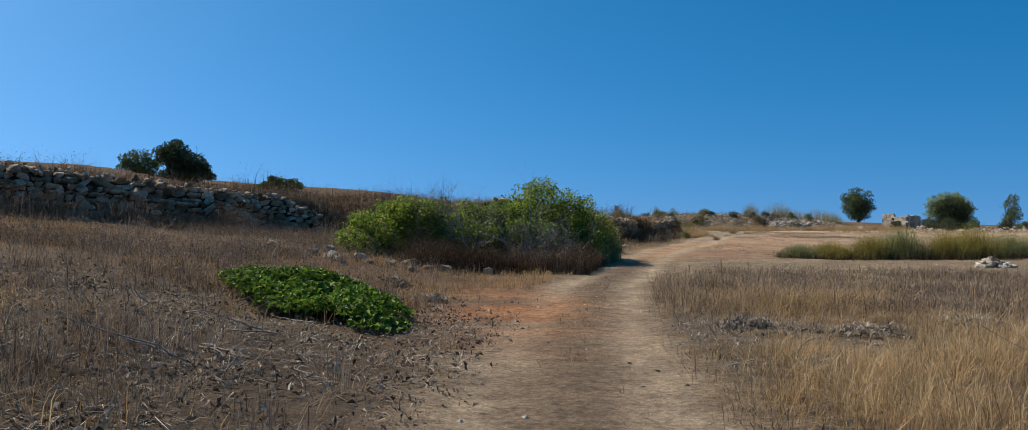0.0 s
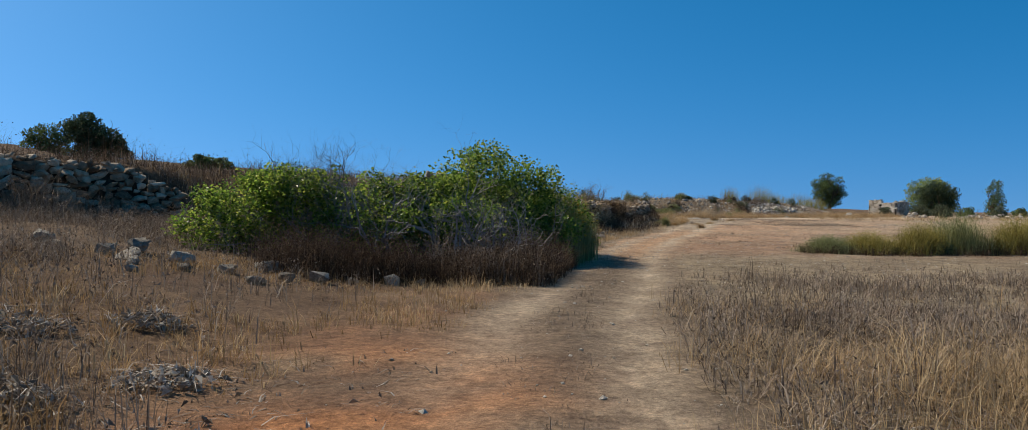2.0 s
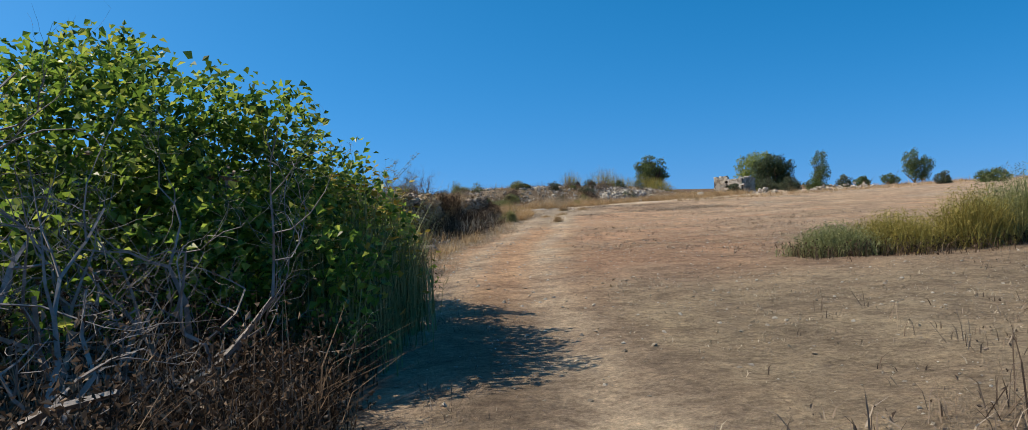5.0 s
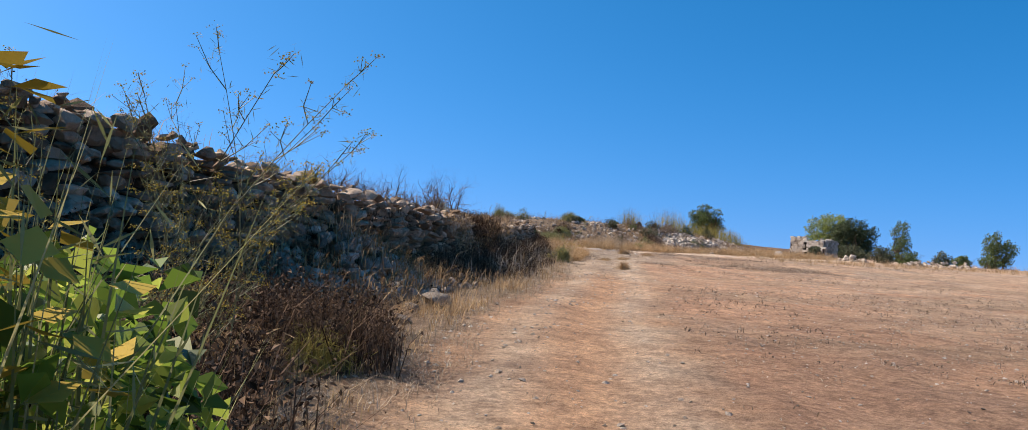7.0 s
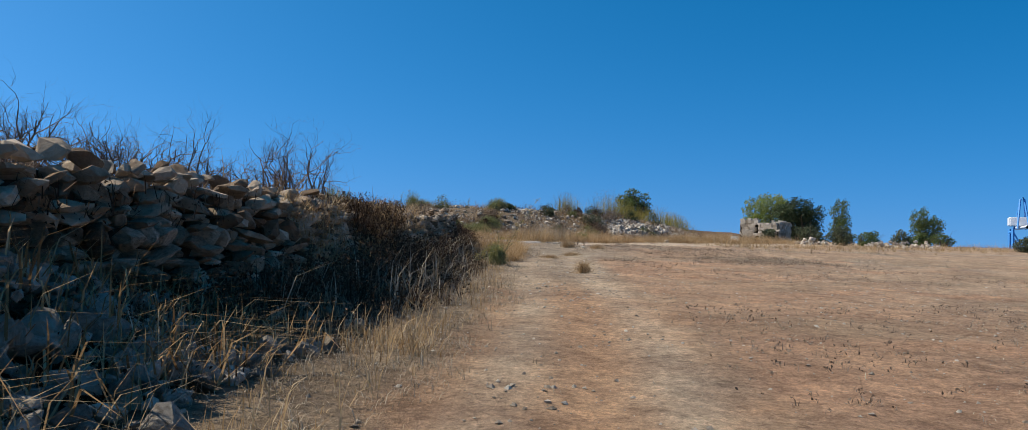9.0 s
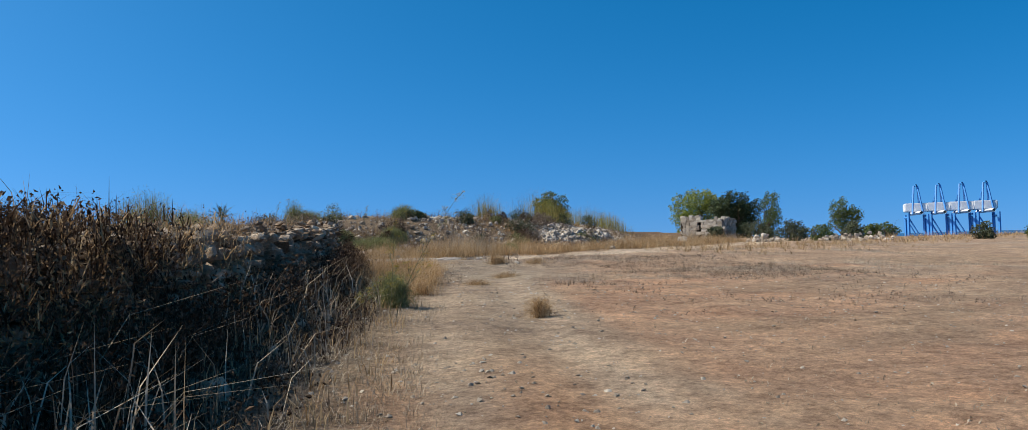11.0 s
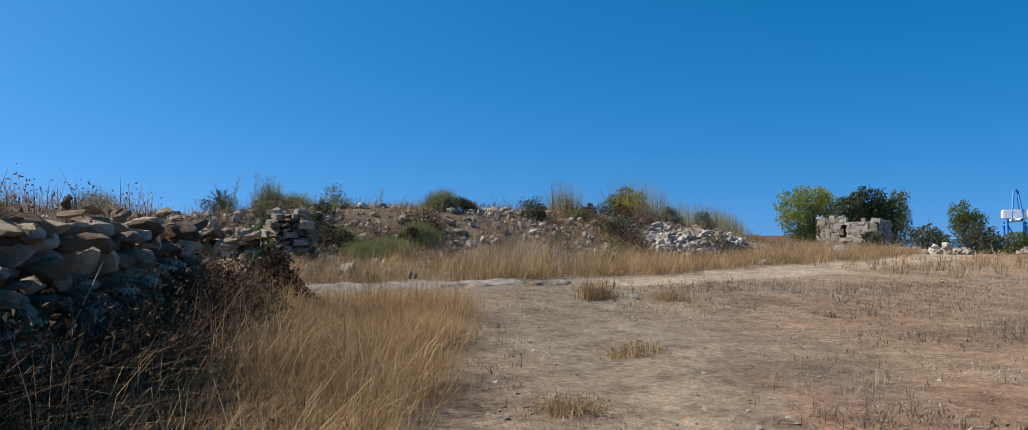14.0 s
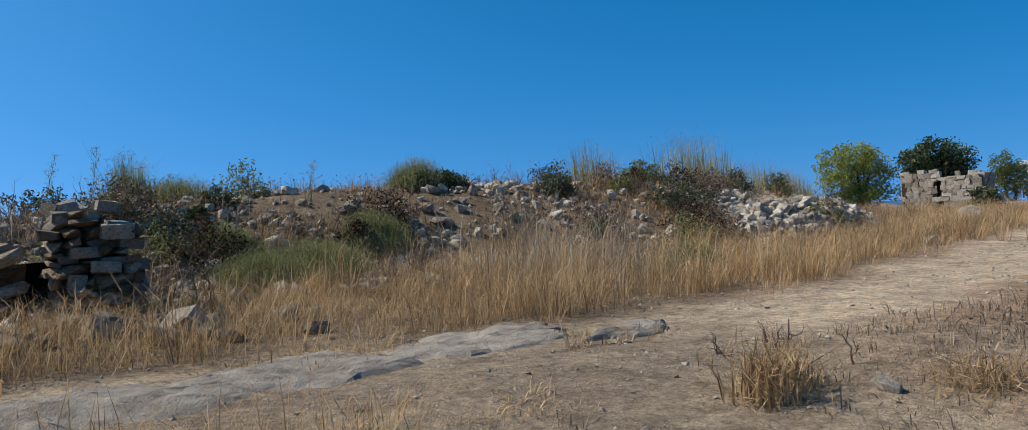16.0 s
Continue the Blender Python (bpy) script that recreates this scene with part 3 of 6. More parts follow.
def dry_wall(name, label, pts, near, seed, stone=(0.112, 0.08), batter=0.18, core_drop=0.06, dwindle=((0, 1), (1.0, 1.0))):
    """A battered rubble wall along points (x, y, top height), facing to the right of its run: an earth core, coloured
    dark as shade in the gaps, and laid stones.
    """
    rng = np.random.default_rng(seed)
    t, (x, y, top), length = wall_line(pts)
    dx, dy = np.gradient(x), np.gradient(y)
    k = np.hypot(dx, dy)
    nx, ny = dy / k, -dx / k
    foot = height(x + nx * 0.25, y + ny * 0.25) - 0.05
    ob = thing(name, label, "stone wall", (x[len(x) // 2], y[len(y) // 2], foot[len(x) // 2]), kind="structure")
    at = lambda a, s: np.interp(s, t, a)
    size_at = lambda s: np.interp(at(y, s), *dwindle)
    places, sizes, turns = [], [], []
    # courses up the face
    z = 0.0
    tall = float(np.max(top - foot))
    while z < tall:
        ch = rng.uniform(0.7, 1.3) * stone[1] * (1.25 - 0.3 * z / tall)
        s = rng.uniform(0, 0.1)
        while s < length:
            w = stone[0] * rng.lognormal(0, 0.42) * size_at(s)
            hgt = ch * rng.uniform(0.7, 1.45)
            c = s + w / 2
            zt = at(top, c) - at(foot, c) + 0.06 * vnoise(c, seed * 3.1, 1.7)
            if z + hgt * 0.5 < zt:
                dep = rng.uniform(0.12, 0.2)
                off = 0.17 - batter * z + rng.normal(0, 0.045) - dep / 2
                places.append((at(x, c) + at(nx, c) * off, at(y, c) + at(ny, c) * off, at(foot, c) + z + hgt / 2))
                sizes.append((dep * 1.2, w * 1.0, hgt * 0.98))
                turns.append((rng.normal(0, 0.22), rng.normal(0, 0.16), math.atan2(at(ny, c), at(nx, c)) + rng.normal(0, 0.25)))
            s += w * 0.97
        z += ch * 0.93
    # loose cap stones
    s = 0.0
    while s < length:
        w = rng.uniform(0.06, 0.19) * size_at(s)
        off = rng.uniform(-0.28, 0.04)
        zt = at(top, s) + rng.uniform(-0.04, 0.08) * (1 + vnoise(s, seed, 0.8))
        places.append((at(x, s) + at(nx, s) * off, at(y, s) + at(ny, s) * off, zt))
        sizes.append((w * rng.uniform(0.7, 1.1), w, w * rng.uniform(0.25, 0.7)))
        turns.append(tuple(rng.normal(0, 0.35, 2)) + (rng.uniform(0, 6.3),))
        s += w * rng.uniform(0.45, 0.8)
    # stones tumbled at the foot
    for s in rng.uniform(0, length, int(length * 9)):
        off = 0.25 + abs(rng.normal(0, 0.3))
        w = rng.uniform(0.05, 0.19)
        px, py = at(x, s) + at(nx, s) * off, at(y, s) + at(ny, s) * off
        places.append((px, py, float(height(px, py)) + w * 0.15))
        sizes.append((w, w * rng.uniform(0.7, 1.2), w * rng.uniform(0.5, 0.8)))
        turns.append(tuple(rng.normal(0, 0.4, 2)) + (rng.uniform(0, 6.3),))
    places, sizes, turns = np.array(places), np.array(sizes), np.array(turns)
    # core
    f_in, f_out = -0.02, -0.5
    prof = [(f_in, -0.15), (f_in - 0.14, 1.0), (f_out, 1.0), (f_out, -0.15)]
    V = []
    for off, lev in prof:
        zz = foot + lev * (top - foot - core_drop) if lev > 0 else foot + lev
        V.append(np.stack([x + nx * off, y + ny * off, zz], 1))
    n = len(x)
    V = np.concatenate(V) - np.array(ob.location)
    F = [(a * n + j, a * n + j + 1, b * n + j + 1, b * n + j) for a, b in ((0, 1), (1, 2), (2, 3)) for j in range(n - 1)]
    part("core", mesh_np("core", V, F, CORE), ob, "packed earth and stone chips inside the wall, coloured dark as gap shade")
    lay_stones(ob, places, sizes, turns, STONE_JOINED, near(places), rng)
    return ob


dry_wall("wall_terrace", "weathered grey-brown dry-stone rubble wall holding up a terrace",
         [(-0.6, 22.6, 1.78), (0.1, 24.0, 1.78), (0.9, 25.6, 1.74), (1.7, 27.2, 1.55), (2.75, 29.2, 1.45), (4.2, 32.2, 1.38), (4.9, 34.2, 1.25), (5.4, 35.6, 1.36), (6.0, 37.2, 1.36),
          (6.8, 39.3, 1.42), (7.46, 41.4, 1.5), (7.85, 43.2, 1.53)],
         lambda p: ((p[:, 1] > 27.8) & (p[:, 1] < 30.6)) | ((p[:, 1] > 37.5) & (p[:, 1] < 39.3)), 11, (0.135, 0.076), dwindle=((32.0, 36.0), (1.0, 0.62)))
dry_wall("wall_bank", "old dry-stone wall along an overgrown bank",
         [(-16, 8, 2.4), (-10, 15.2, 2.2), (-6, 20.6, 1.75), (-5.2, 21.2, 1.3)], lambda p: p[:, 1] > 10, 12, (0.19, 0.11))
dry_wall("wall_ruin", "broken end of a squared stone wall",
         [(6.3, 49.6, 1.55), (7.6, 49.3, 1.5), (8.35, 49.1, 1.52)], lambda p: np.ones(len(p), bool), 13, (0.22, 0.10))


def stone_pier():
    """Rough blocks in uneven courses, its far shoulder broken down in steps."""
    rng = np.random.default_rng(21)
    x0, y0 = 8.8, 49.05
    z0 = float(height(x0, y0)) - 0.08
    ob = thing("stone_pier", "broken pier of rough limestone blocks at a wall's end", "pier", (x0, y0, z0))
    for row, back in ((0, 0.0), (1, 0.3)):
        z = 0.0
        while z < 0.82 - 0.08 * row:
            h = rng.uniform(0.045, 0.095)
            left, right = -0.3 + 0.05 * z + rng.normal(0, 0.025), 0.33 - 0.12 * z - 0.2 * max(0.0, z - 0.62) * 4 * (row == 0) + rng.normal(0, 0.04)
            s = left
            while s < right - 0.03:
                w = min(rng.uniform(0.07, 0.2), right - s)
                ob2 = new("block", (PALE_BLOCKS if rng.random() < 0.55 else STONE_MESHES)[rng.integers(12)])
                ob2.parent = ob
                hh = h * rng.uniform(0.85, 1.15)
                ob2.matrix_basis = Matrix.LocRotScale((s + w / 2 - 0.12 * back, back + rng.normal(0, 0.03), z + hh / 2),
                                                      Euler((rng.normal(0, 0.07), rng.normal(0, 0.07), 0.3 + rng.normal(0, 0.12))), (w * 1.12, 0.36 * rng.uniform(0.8, 1.1), hh * 1.18))
                s += w
            z += h * 0.94
    for k in range(5):
        ob2 = new("block", PALE_BLOCKS[rng.integers(12)])
        ob2.parent = ob
        ob2.matrix_basis = Matrix.LocRotScale((rng.uniform(-0.25, 0.15), rng.uniform(0, 0.3), 0.85), Euler((rng.normal(0, 0.2), rng.normal(0, 0.2), rng.uniform(0, 3))), (rng.uniform(0.12, 0.2), 0.14, 0.08))
    return ob


stone_pier()


def loose_stones(name, label, spots, seed, size=1.0):
    """Separate stones on the ground, each a thing of its own."""
    rng = np.random.default_rng(seed)
    for x, y, s in spots:
        s = s * size
        ob = new(name, PALE_STONES[rng.integers(20)])
        hgt = s * rng.uniform(0.5, 0.8)
        ob.matrix_basis = Matrix.LocRotScale((x, y, float(height(x, y)) + hgt * 0.28), Euler((rng.normal(0, 0.2), rng.normal(0, 0.2), rng.uniform(0, 6))), (s, s * rng.uniform(0.7, 1.0), hgt))
        tagged(ob, label, "stone", "loose field stones")


spots = [(-1.83, 13.81, 0.2), (-1.35, 14.5, 0.22), (-2.9, 14.75, 0.24), (-2.3, 14.4, 0.2), (-2.0, 14.9, 0.24), (-1.6, 14.1, 0.12), (-2.6, 14.0, 0.14), (-0.6, 14.9, 0.18), (-0.3, 15.1, 0.13),
         (-3.4, 14.6, 0.22), (-3.8, 14.9, 0.2), (-4.2, 14.6, 0.18), (-3.2, 14.2, 0.13), (-4.6, 15.1, 0.22), (-2.95, 13.6, 0.11), (-1.05, 14.8, 0.12), (-3.6, 15.3, 0.26)]
loose_stones("field_stone", "pale limestone boulder lying in dry grass", spots, 31, 1.2)
loose_stones("field_stone", "grey limestone boulder at the foot of the wall",
             [(3.47, 27.44, 0.26), (3.55, 28.05, 0.2), (3.2, 27.0, 0.14), (3.05, 26.2, 0.2), (2.8, 25.8, 0.12), (2.9, 25.2, 0.16), (2.5, 24.9, 0.22), (3.3, 28.9, 0.12), (2.2, 24.2, 0.2)], 32)
loose_stones("field_stone", "pale limestone lump half sunk in grass",
             [(8.83, 42.22, 0.13), (8.98, 48.2, 0.24), (9.3, 48.6, 0.18), (8.2, 48.4, 0.2), (7.9, 48.1, 0.24), (12.0, 45.4, 0.1), (11.2, 49.4, 0.22), (12.4, 49.7, 0.2), (13.2, 49.9, 0.24), (14.6, 50.0, 0.2),
              (18.6, 52.0, 0.3), (19.6, 52.6, 0.25), (22.6, 55.1, 0.5), (21.2, 53.6, 0.3), (8.3, 47.8, 0.15), (17.0, 50.3, 0.2)], 33)


rs = np.random.default_rng(37)
loose_stones("field_stone", "pale block tumbled from the broken wall", [(8.0 + rs.uniform(0, 2.2), 47.75 + rs.uniform(0, 1.0), rs.uniform(0.1, 0.26)) for _ in range(34)], 38)


def bedrock_slab(x, y, sx, sy, rot, seed):
    """A low worn shelf of rock with an uneven rim."""
    rng = np.random.default_rng(seed)
    rings, n = 11, 64
    th = np.arange(n) * 2 * math.pi / n
    rim = 1 + 0.3 * vnoise(np.cos(th) * 2 + seed, np.sin(th) * 2, 1.0) + 0.2 * vnoise(np.cos(th) * 5, np.sin(th) * 5 + seed, 1.0)
    V, F = [], []
    for k in range(rings):
        r = [0.02, 0.14, 0.28, 0.42, 0.55, 0.67, 0.78, 0.87, 0.95, 1.03, 1.12][k]
        px, py = r * rim * np.cos(th) * sx, r * rim * np.sin(th) * sy
        wx, wy = x + px * math.cos(rot) - py * math.sin(rot), y + px * math.sin(rot) + py * math.cos(rot)
        lift = [0.03, 0.034, 0.03, 0.034, 0.028, 0.03, 0.022, 0.02, 0.008, -0.012, -0.05][k]
        V.append(np.stack([wx, wy, height(wx, wy) + lift + (0.018 * vnoise(wx, wy, 3.5) + 0.016 * vnoise(wx, wy, 9.0)) * (k < 9)], 1))
    for k in range(rings - 1):
        for j in range(n):
            F.append((k * n + j, k * n + (j + 1) % n, (k + 1) * n + (j + 1) % n, (k + 1) * n + j))
    tagged(new("rock_slab", mesh_np("rock_slab", np.concatenate(V), F, BEDROCK)), "flat grey limestone bedrock laid bare in the track", "rock slab")


bedrock_slab(9.25, 46.35, 0.6, 0.32, 0.1, 1)
bedrock_slab(10.05, 46.65, 0.5, 0.34, 0.3, 2)
bedrock_slab(10.9, 47.0, 0.6, 0.3, 0.35, 3)
bedrock_slab(11.7, 46.9, 0.3, 0.14, 0.5, 4)


# ---- rubble on the slope ----
def rubble_slope():
    rng = np.random.default_rng(41)
    n = 30000
    x, y = rng.uniform(5, 26, n), rng.uniform(46, 60, n)
    d, top, wide = terrace_at(x, y)
    patch = step(-0.25, 0.35, vnoise(x, y, 0.55) + 0.25 * vnoise(x, y, 2.1))
    keep = (d > -0.25) & (d < wide * 1.5) & (rng.random(n) < 0.22 + 0.78 * patch)
    x, y, d = x[keep], y[keep], d[keep]
    s = 0.05 + 0.13 * rng.random(len(x)) ** 2.6
    pl = np.stack([x, y, height(x, y) + s * 0.22], 1)
    sz = np.stack([s, s * rng.uniform(0.7, 1.2, len(x)), s * rng.uniform(0.5, 0.9, len(x))], 1)
    tn = np.stack([rng.normal(0, 0.4, len(x)), rng.normal(0, 0.4, len(x)), rng.uniform(0, 6, len(x))], 1)
    ob = thing("rubble_slope", "slope of tumbled pale limestone rubble", "rubble", (11.5, 51.0, float(height(11.5, 51.0))), kind="structure")
    lay_stones(ob, pl, sz, tn, PALE_JOINED, (s > 0.075) & (y < 53) & (x < 15), rng, 300, PALE_STONES)
    # a second heap further along
    n = 1500
    a, r = rng.uniform(0, 6.283, n), np.sqrt(rng.random(n))
    lx, ly = 2.5 * r * np.cos(a), 0.6 * r * np.sin(a)
    x, y = 17.7 + lx * 0.86 - ly * 0.5, 53.1 + lx * 0.5 + ly * 0.86
    s = rng.uniform(0.07, 0.2, n)
    bump = 0.42 * np.clip(1 - r ** 2, 0, 1) * rng.uniform(0.2, 1, n)
    pl = np.stack([x, y, height(x, y) + bump + 0.02], 1)
    sz = np.stack([s, s * rng.uniform(0.7, 1.2, n), s * rng.uniform(0.5, 0.9, n)], 1)
    tn = rng.uniform(-0.6, 0.6, (n, 3))
    heap = thing("stone_heap", "long heap of pale broken limestone", "stone heap", (17.7, 53.1, float(height(17.7, 53.1))))
    v, f = stone_heap(pl, sz, tn, rng)
    part("rubble", mesh_np("rubble", v - np.array(heap.location), f, PALE_JOINED), heap)["kind"] = "stuff"


rubble_slope()


def fallen_wall():
    """A fan of stones slid from the terrace wall, with bent straw growing over it."""
    rng = np.random.default_rng(45)
    n = 620
    y, o = rng.uniform(26.4, 30.4, n), 0.95 * rng.random(n) ** 0.8
    x = np.interp(y, TERRACE[5:9, 1], TERRACE[5:9, 0])
    rise = (0.62 + 0.2 * vnoise(y, 0 * y, 1.2)) * np.exp(-((y - 28.3) / 1.3) ** 2) * np.clip(1 - o / 0.95, 0, 1)
    px, py = x + 0.1 + o * 0.89, y - o * 0.46
    s = 0.05 + 0.13 * rng.random(n) ** 2
    foot = height(px + 0.15, py)
    ob = thing("stone_heap", "fan of pale stones fallen from the terrace wall", "stone heap", (2.6, 28.2, float(height(2.6, 28.2))))
    pl = np.stack([px, py, foot + rise * rng.uniform(0.75, 1, n) + 0.02], 1)
    lay_stones(ob, pl, np.stack([s, s * rng.uniform(0.7, 1.2, n), s * rng.uniform(0.5, 0.9, n)], 1), rng.uniform(-0.6, 0.6, (n, 3)), PALE_JOINED, s > 0.09, rng, 200, PALE_STONES)
    k = rng.integers(0, n, 1500)
    k = k[vnoise(px[k], py[k] + 5, 1.3) > -0.05]
    b = np.stack([px[k], py[k], foot[k] + rise[k]], 1) + rng.normal(0, 0.05, (len(k), 3)) * [1, 1, 0.2]
    v, f, r = blades(b, rng.uniform(0.1, 0.34, len(k)), 0.009 * rng.uniform(0.6, 1.4, len(k)), 0.9, 0.9, rng)
    tagged(new("bent_straw", mesh_np("bent_straw", v, f, RUSSET, r)), "bent golden straw growing over fallen stones", "grass", kind="stuff")


fallen_wall()


def far_heap(x, y, w, h, seed):
    rng = np.random.default_rng(seed)
    n = 45
    a, r = rng.uniform(0, 6.283, n), np.sqrt(rng.random(n))
    px, py = x + w * r * np.cos(a), y + 0.6 * w * r * np.sin(a)
    s = rng.uniform(0.1, 0.25, n)
    pl = np.stack([px, py, height(px, py) + h * (1 - r ** 2) * rng.random(n)], 1)
    ob = thing("stone_heap", "small heap of pale field stones in dry grass", "stone heap", (x, y, float(height(x, y))))
    v, f = stone_heap(pl, np.stack([s, s, s * 0.7], 1), rng.uniform(-0.6, 0.6, (n, 3)), rng)
    part("rubble", mesh_np("rubble", v - np.array(ob.location), f, PALE_JOINED), ob)["kind"] = "stuff"


far_heap(10.6, 18.6, 0.4, 0.2, 1)
far_heap(27.5, 56.5, 0.8, 0.3, 2)
far_heap(34.5, 58.0, 1.6, 0.35, 3)
far_heap(32.0, 57.0, 1.2, 0.3, 4)


# ---- trees and bushes ----
def blob_points(lobes, count, rng, shell=0.55):
    """Points in a cluster of uneven lobes (x, y, z, rx, ry, rz), mostly towards the outside."""
    lobes = np.array(lobes, float)
    vol = lobes[:, 3] * lobes[:, 4] * lobes[:, 5]
    pick = rng.choice(len(lobes), count, p=vol / vol.sum())
    d = rng.normal(0, 1, (count, 3))
    d /= np.linalg.norm(d, axis=1)[:, None]
    r = shell + (1.12 - shell) * rng.random(count) ** 0.8
    wob = 1 + 0.22 * vnoise(d[:, 0] * 3 + pick * 7, d[:, 1] * 3 + d[:, 2] * 4, 1.0)
    return lobes[pick, :3] + d * (r * wob)[:, None] * lobes[pick, 3:]


def leafy(name, label, category, place, lobes, leaf, count, material, limbs, seed, bark=None, aspect=0.6, up=0.4, group="", shell=0.55, sides=5):
    """A tree or bush: trunk and limbs that fork into the crown, and a crown of single leaves with gaps."""
    rng = np.random.default_rng(seed)
    z0 = float(height(place[0], place[1])) - 0.04
    ob = thing(name, label, category, (place[0], place[1], z0), group)
    word = "trunk" if category == "tree" else "stem"
    for (px, py, dx, dy, dz, ln, rad) in limbs:
        v, f = tubes(grow((px, py, 0), (dx, dy, dz), ln, rad, 2, rng, 0.55, 0.25, 3), sides)
        part(word, mesh_np(word, v, f, bark or BARK, smooth=True), ob)
    full = list(lobes)
    for (lx, ly, lz, rx, ry, rz) in lobes:
        for k in range(5):
            d = rng.normal(0, 1, 3) + [0, 0, 0.3]
            d /= np.linalg.norm(d)
            g = rng.uniform(0.28, 0.5)
            full.append((lx + d[0] * rx * 0.95, ly + d[1] * ry * 0.95, max(lz + d[2] * rz * 0.95, rz * g * 0.6), rx * g, ry * g, rz * g))
    full = [(a0, b0, c0, r1 * 0.86, r2 * 0.86, r3 * 0.86) if k < len(lobes) else (a0, b0, c0, r1, r2, r3) for k, (a0, b0, c0, r1, r2, r3) in enumerate(full)]
    c = blob_points(full, count, rng, shell)
    clump = vnoise(c[:, 0] * 1.0 + seed, c[:, 1] + c[:, 2] * 1.7, 4.2 / max(0.3, lobes[0][3]))
    c = c[clump > -0.12 - 0.2 * rng.random(len(c))]
    sz = leaf * rng.uniform(0.6, 1.25, len(c))
    v, f, r = leaves(c, sz, up, aspect, rng)
    part("crown", mesh_np("crown", v, f, material, r), ob)
    return ob


def bush_skeleton(n, length, rad, rng, splay=0.8):
    return [(rng.normal(0, 0.12), rng.normal(0, 0.12), rng.normal(0, splay), rng.normal(0, splay), 1.0, length * rng.uniform(0.7, 1.1), rad) for _ in range(n)]


q = np.random.default_rng(61)
FIGS = [("low spreading fig bush with broad green leaves", (-1.9, 17.0), 17000, FIGLEAF, 1.0, 8,
         [(-0.9, 0, 0.62, 0.8, 0.6, 0.5), (-0.1, 0.1, 0.7, 0.8, 0.6, 0.5), (0.6, -0.1, 0.5, 0.7, 0.55, 0.5), (-1.3, 0, 0.35, 0.6, 0.5, 0.4), (1.0, -0.1, 0.4, 0.5, 0.5, 0.42), (-0.6, 0, 1.05, 0.4, 0.4, 0.25), (0.15, 0.1, 1.1, 0.35, 0.35, 0.25)]),
        ("tall rounded fig bush with broad green leaves", (0.55, 18.7), 17500, FIGLEAF, 1.3, 9,
         [(-0.1, 0, 1.2, 0.75, 0.75, 0.62), (-0.6, 0, 0.9, 0.5, 0.6, 0.6), (0.55, 0.2, 0.95, 0.55, 0.7, 0.6), (0.95, 0.7, 0.55, 0.45, 0.6, 0.5), (0.1, -0.6, 0.7, 0.8, 0.4, 0.5), (-0.25, 0.1, 1.62, 0.4, 0.4, 0.3), (0.35, -0.3, 1.35, 0.45, 0.4, 0.4), (0.9, -0.2, 0.6, 0.4, 0.5, 0.45), (-0.35, -1.6, 0.6, 0.55, 0.4, 0.42), (1.1, 0.5, 0.9, 0.45, 0.5, 0.5)]),
        ("fig bush filling the gap between its neighbours", (-0.8, 17.3), 12000, FIGLEAF, 0.9, 6, [(0, 0, 0.6, 0.85, 0.5, 0.5), (0.45, 0.4, 0.85, 0.5, 0.45, 0.5), (-0.3, 0.1, 1.0, 0.5, 0.4, 0.32), (0.1, 0.2, 1.05, 0.4, 0.4, 0.3)]),
        ("fig bush trailing down beside the track", (1.8, 20.1), 10500, FIGLEAF, 0.7, 6, [(0, 0, 0.5, 0.5, 0.9, 0.45), (0.25, 0.8, 0.35, 0.4, 0.6, 0.35), (-0.3, -0.6, 0.7, 0.5, 0.7, 0.5)])]
for k, (label, place, count, mt, ln, stems, lobes) in enumerate(FIGS):
    leafy("fig_bush", label, "bush", place, lobes, 0.056, int(count * 1.6), mt, bush_skeleton(stems, ln * 0.62, 0.03, q, 0.6), 201 + k, TWIG, 0.72, 0.45, "fig bushes", 0.4)


def dead_bush(name, label, x, y, tall, count, material, seed, splay=0.7, depth=3, rad=0.014, forks=3, group="dead bushes"):
    rng = np.random.default_rng(seed)
    z0 = float(height(x, y)) - 0.03
    ob = thing(name, label, "dead bush", (x, y, z0), group)
    for k in range(count):
        v, f = tubes(grow((rng.normal(0, 0.18), rng.normal(0, 0.18), 0), (rng.normal(0, splay * 0.7), rng.normal(0, splay * 0.7), 1), tall * rng.uniform(0.5, 0.8), rad, depth, rng, 0.75, 0.3, forks, 5, 0.36), 3)
        part("branch", mesh_np("branch", v, f, material), ob)
    return ob


dead_bush("dead_bush", "leafless grey dead bush among the figs", -0.45, 17.0, 1.75, 9, TWIG, 301, 0.9, 4, 0.042, 3)
dead_bush("dead_bush", "leafless grey dead bush with arching twigs", 0.25, 16.8, 1.4, 7, TWIG, 302, 1.2, 4, 0.03, 3)
dead_bush("dead_bush", "thin grey dead twigs rising over leaves", -1.3, 17.0, 1.5, 11, TWIG, 303, 0.9, 3, 0.03, 4)
dead_bush("dead_bush", "fine leafless twigs over the low fig", -2.3, 17.3, 1.45, 11, TWIG, 305, 0.8, 3, 0.026, 4)
dead_bush("dead_bush", "fine leafless twigs over the low fig", -1.75, 17.2, 1.5, 11, TWIG, 306, 0.8, 3, 0.026, 4)
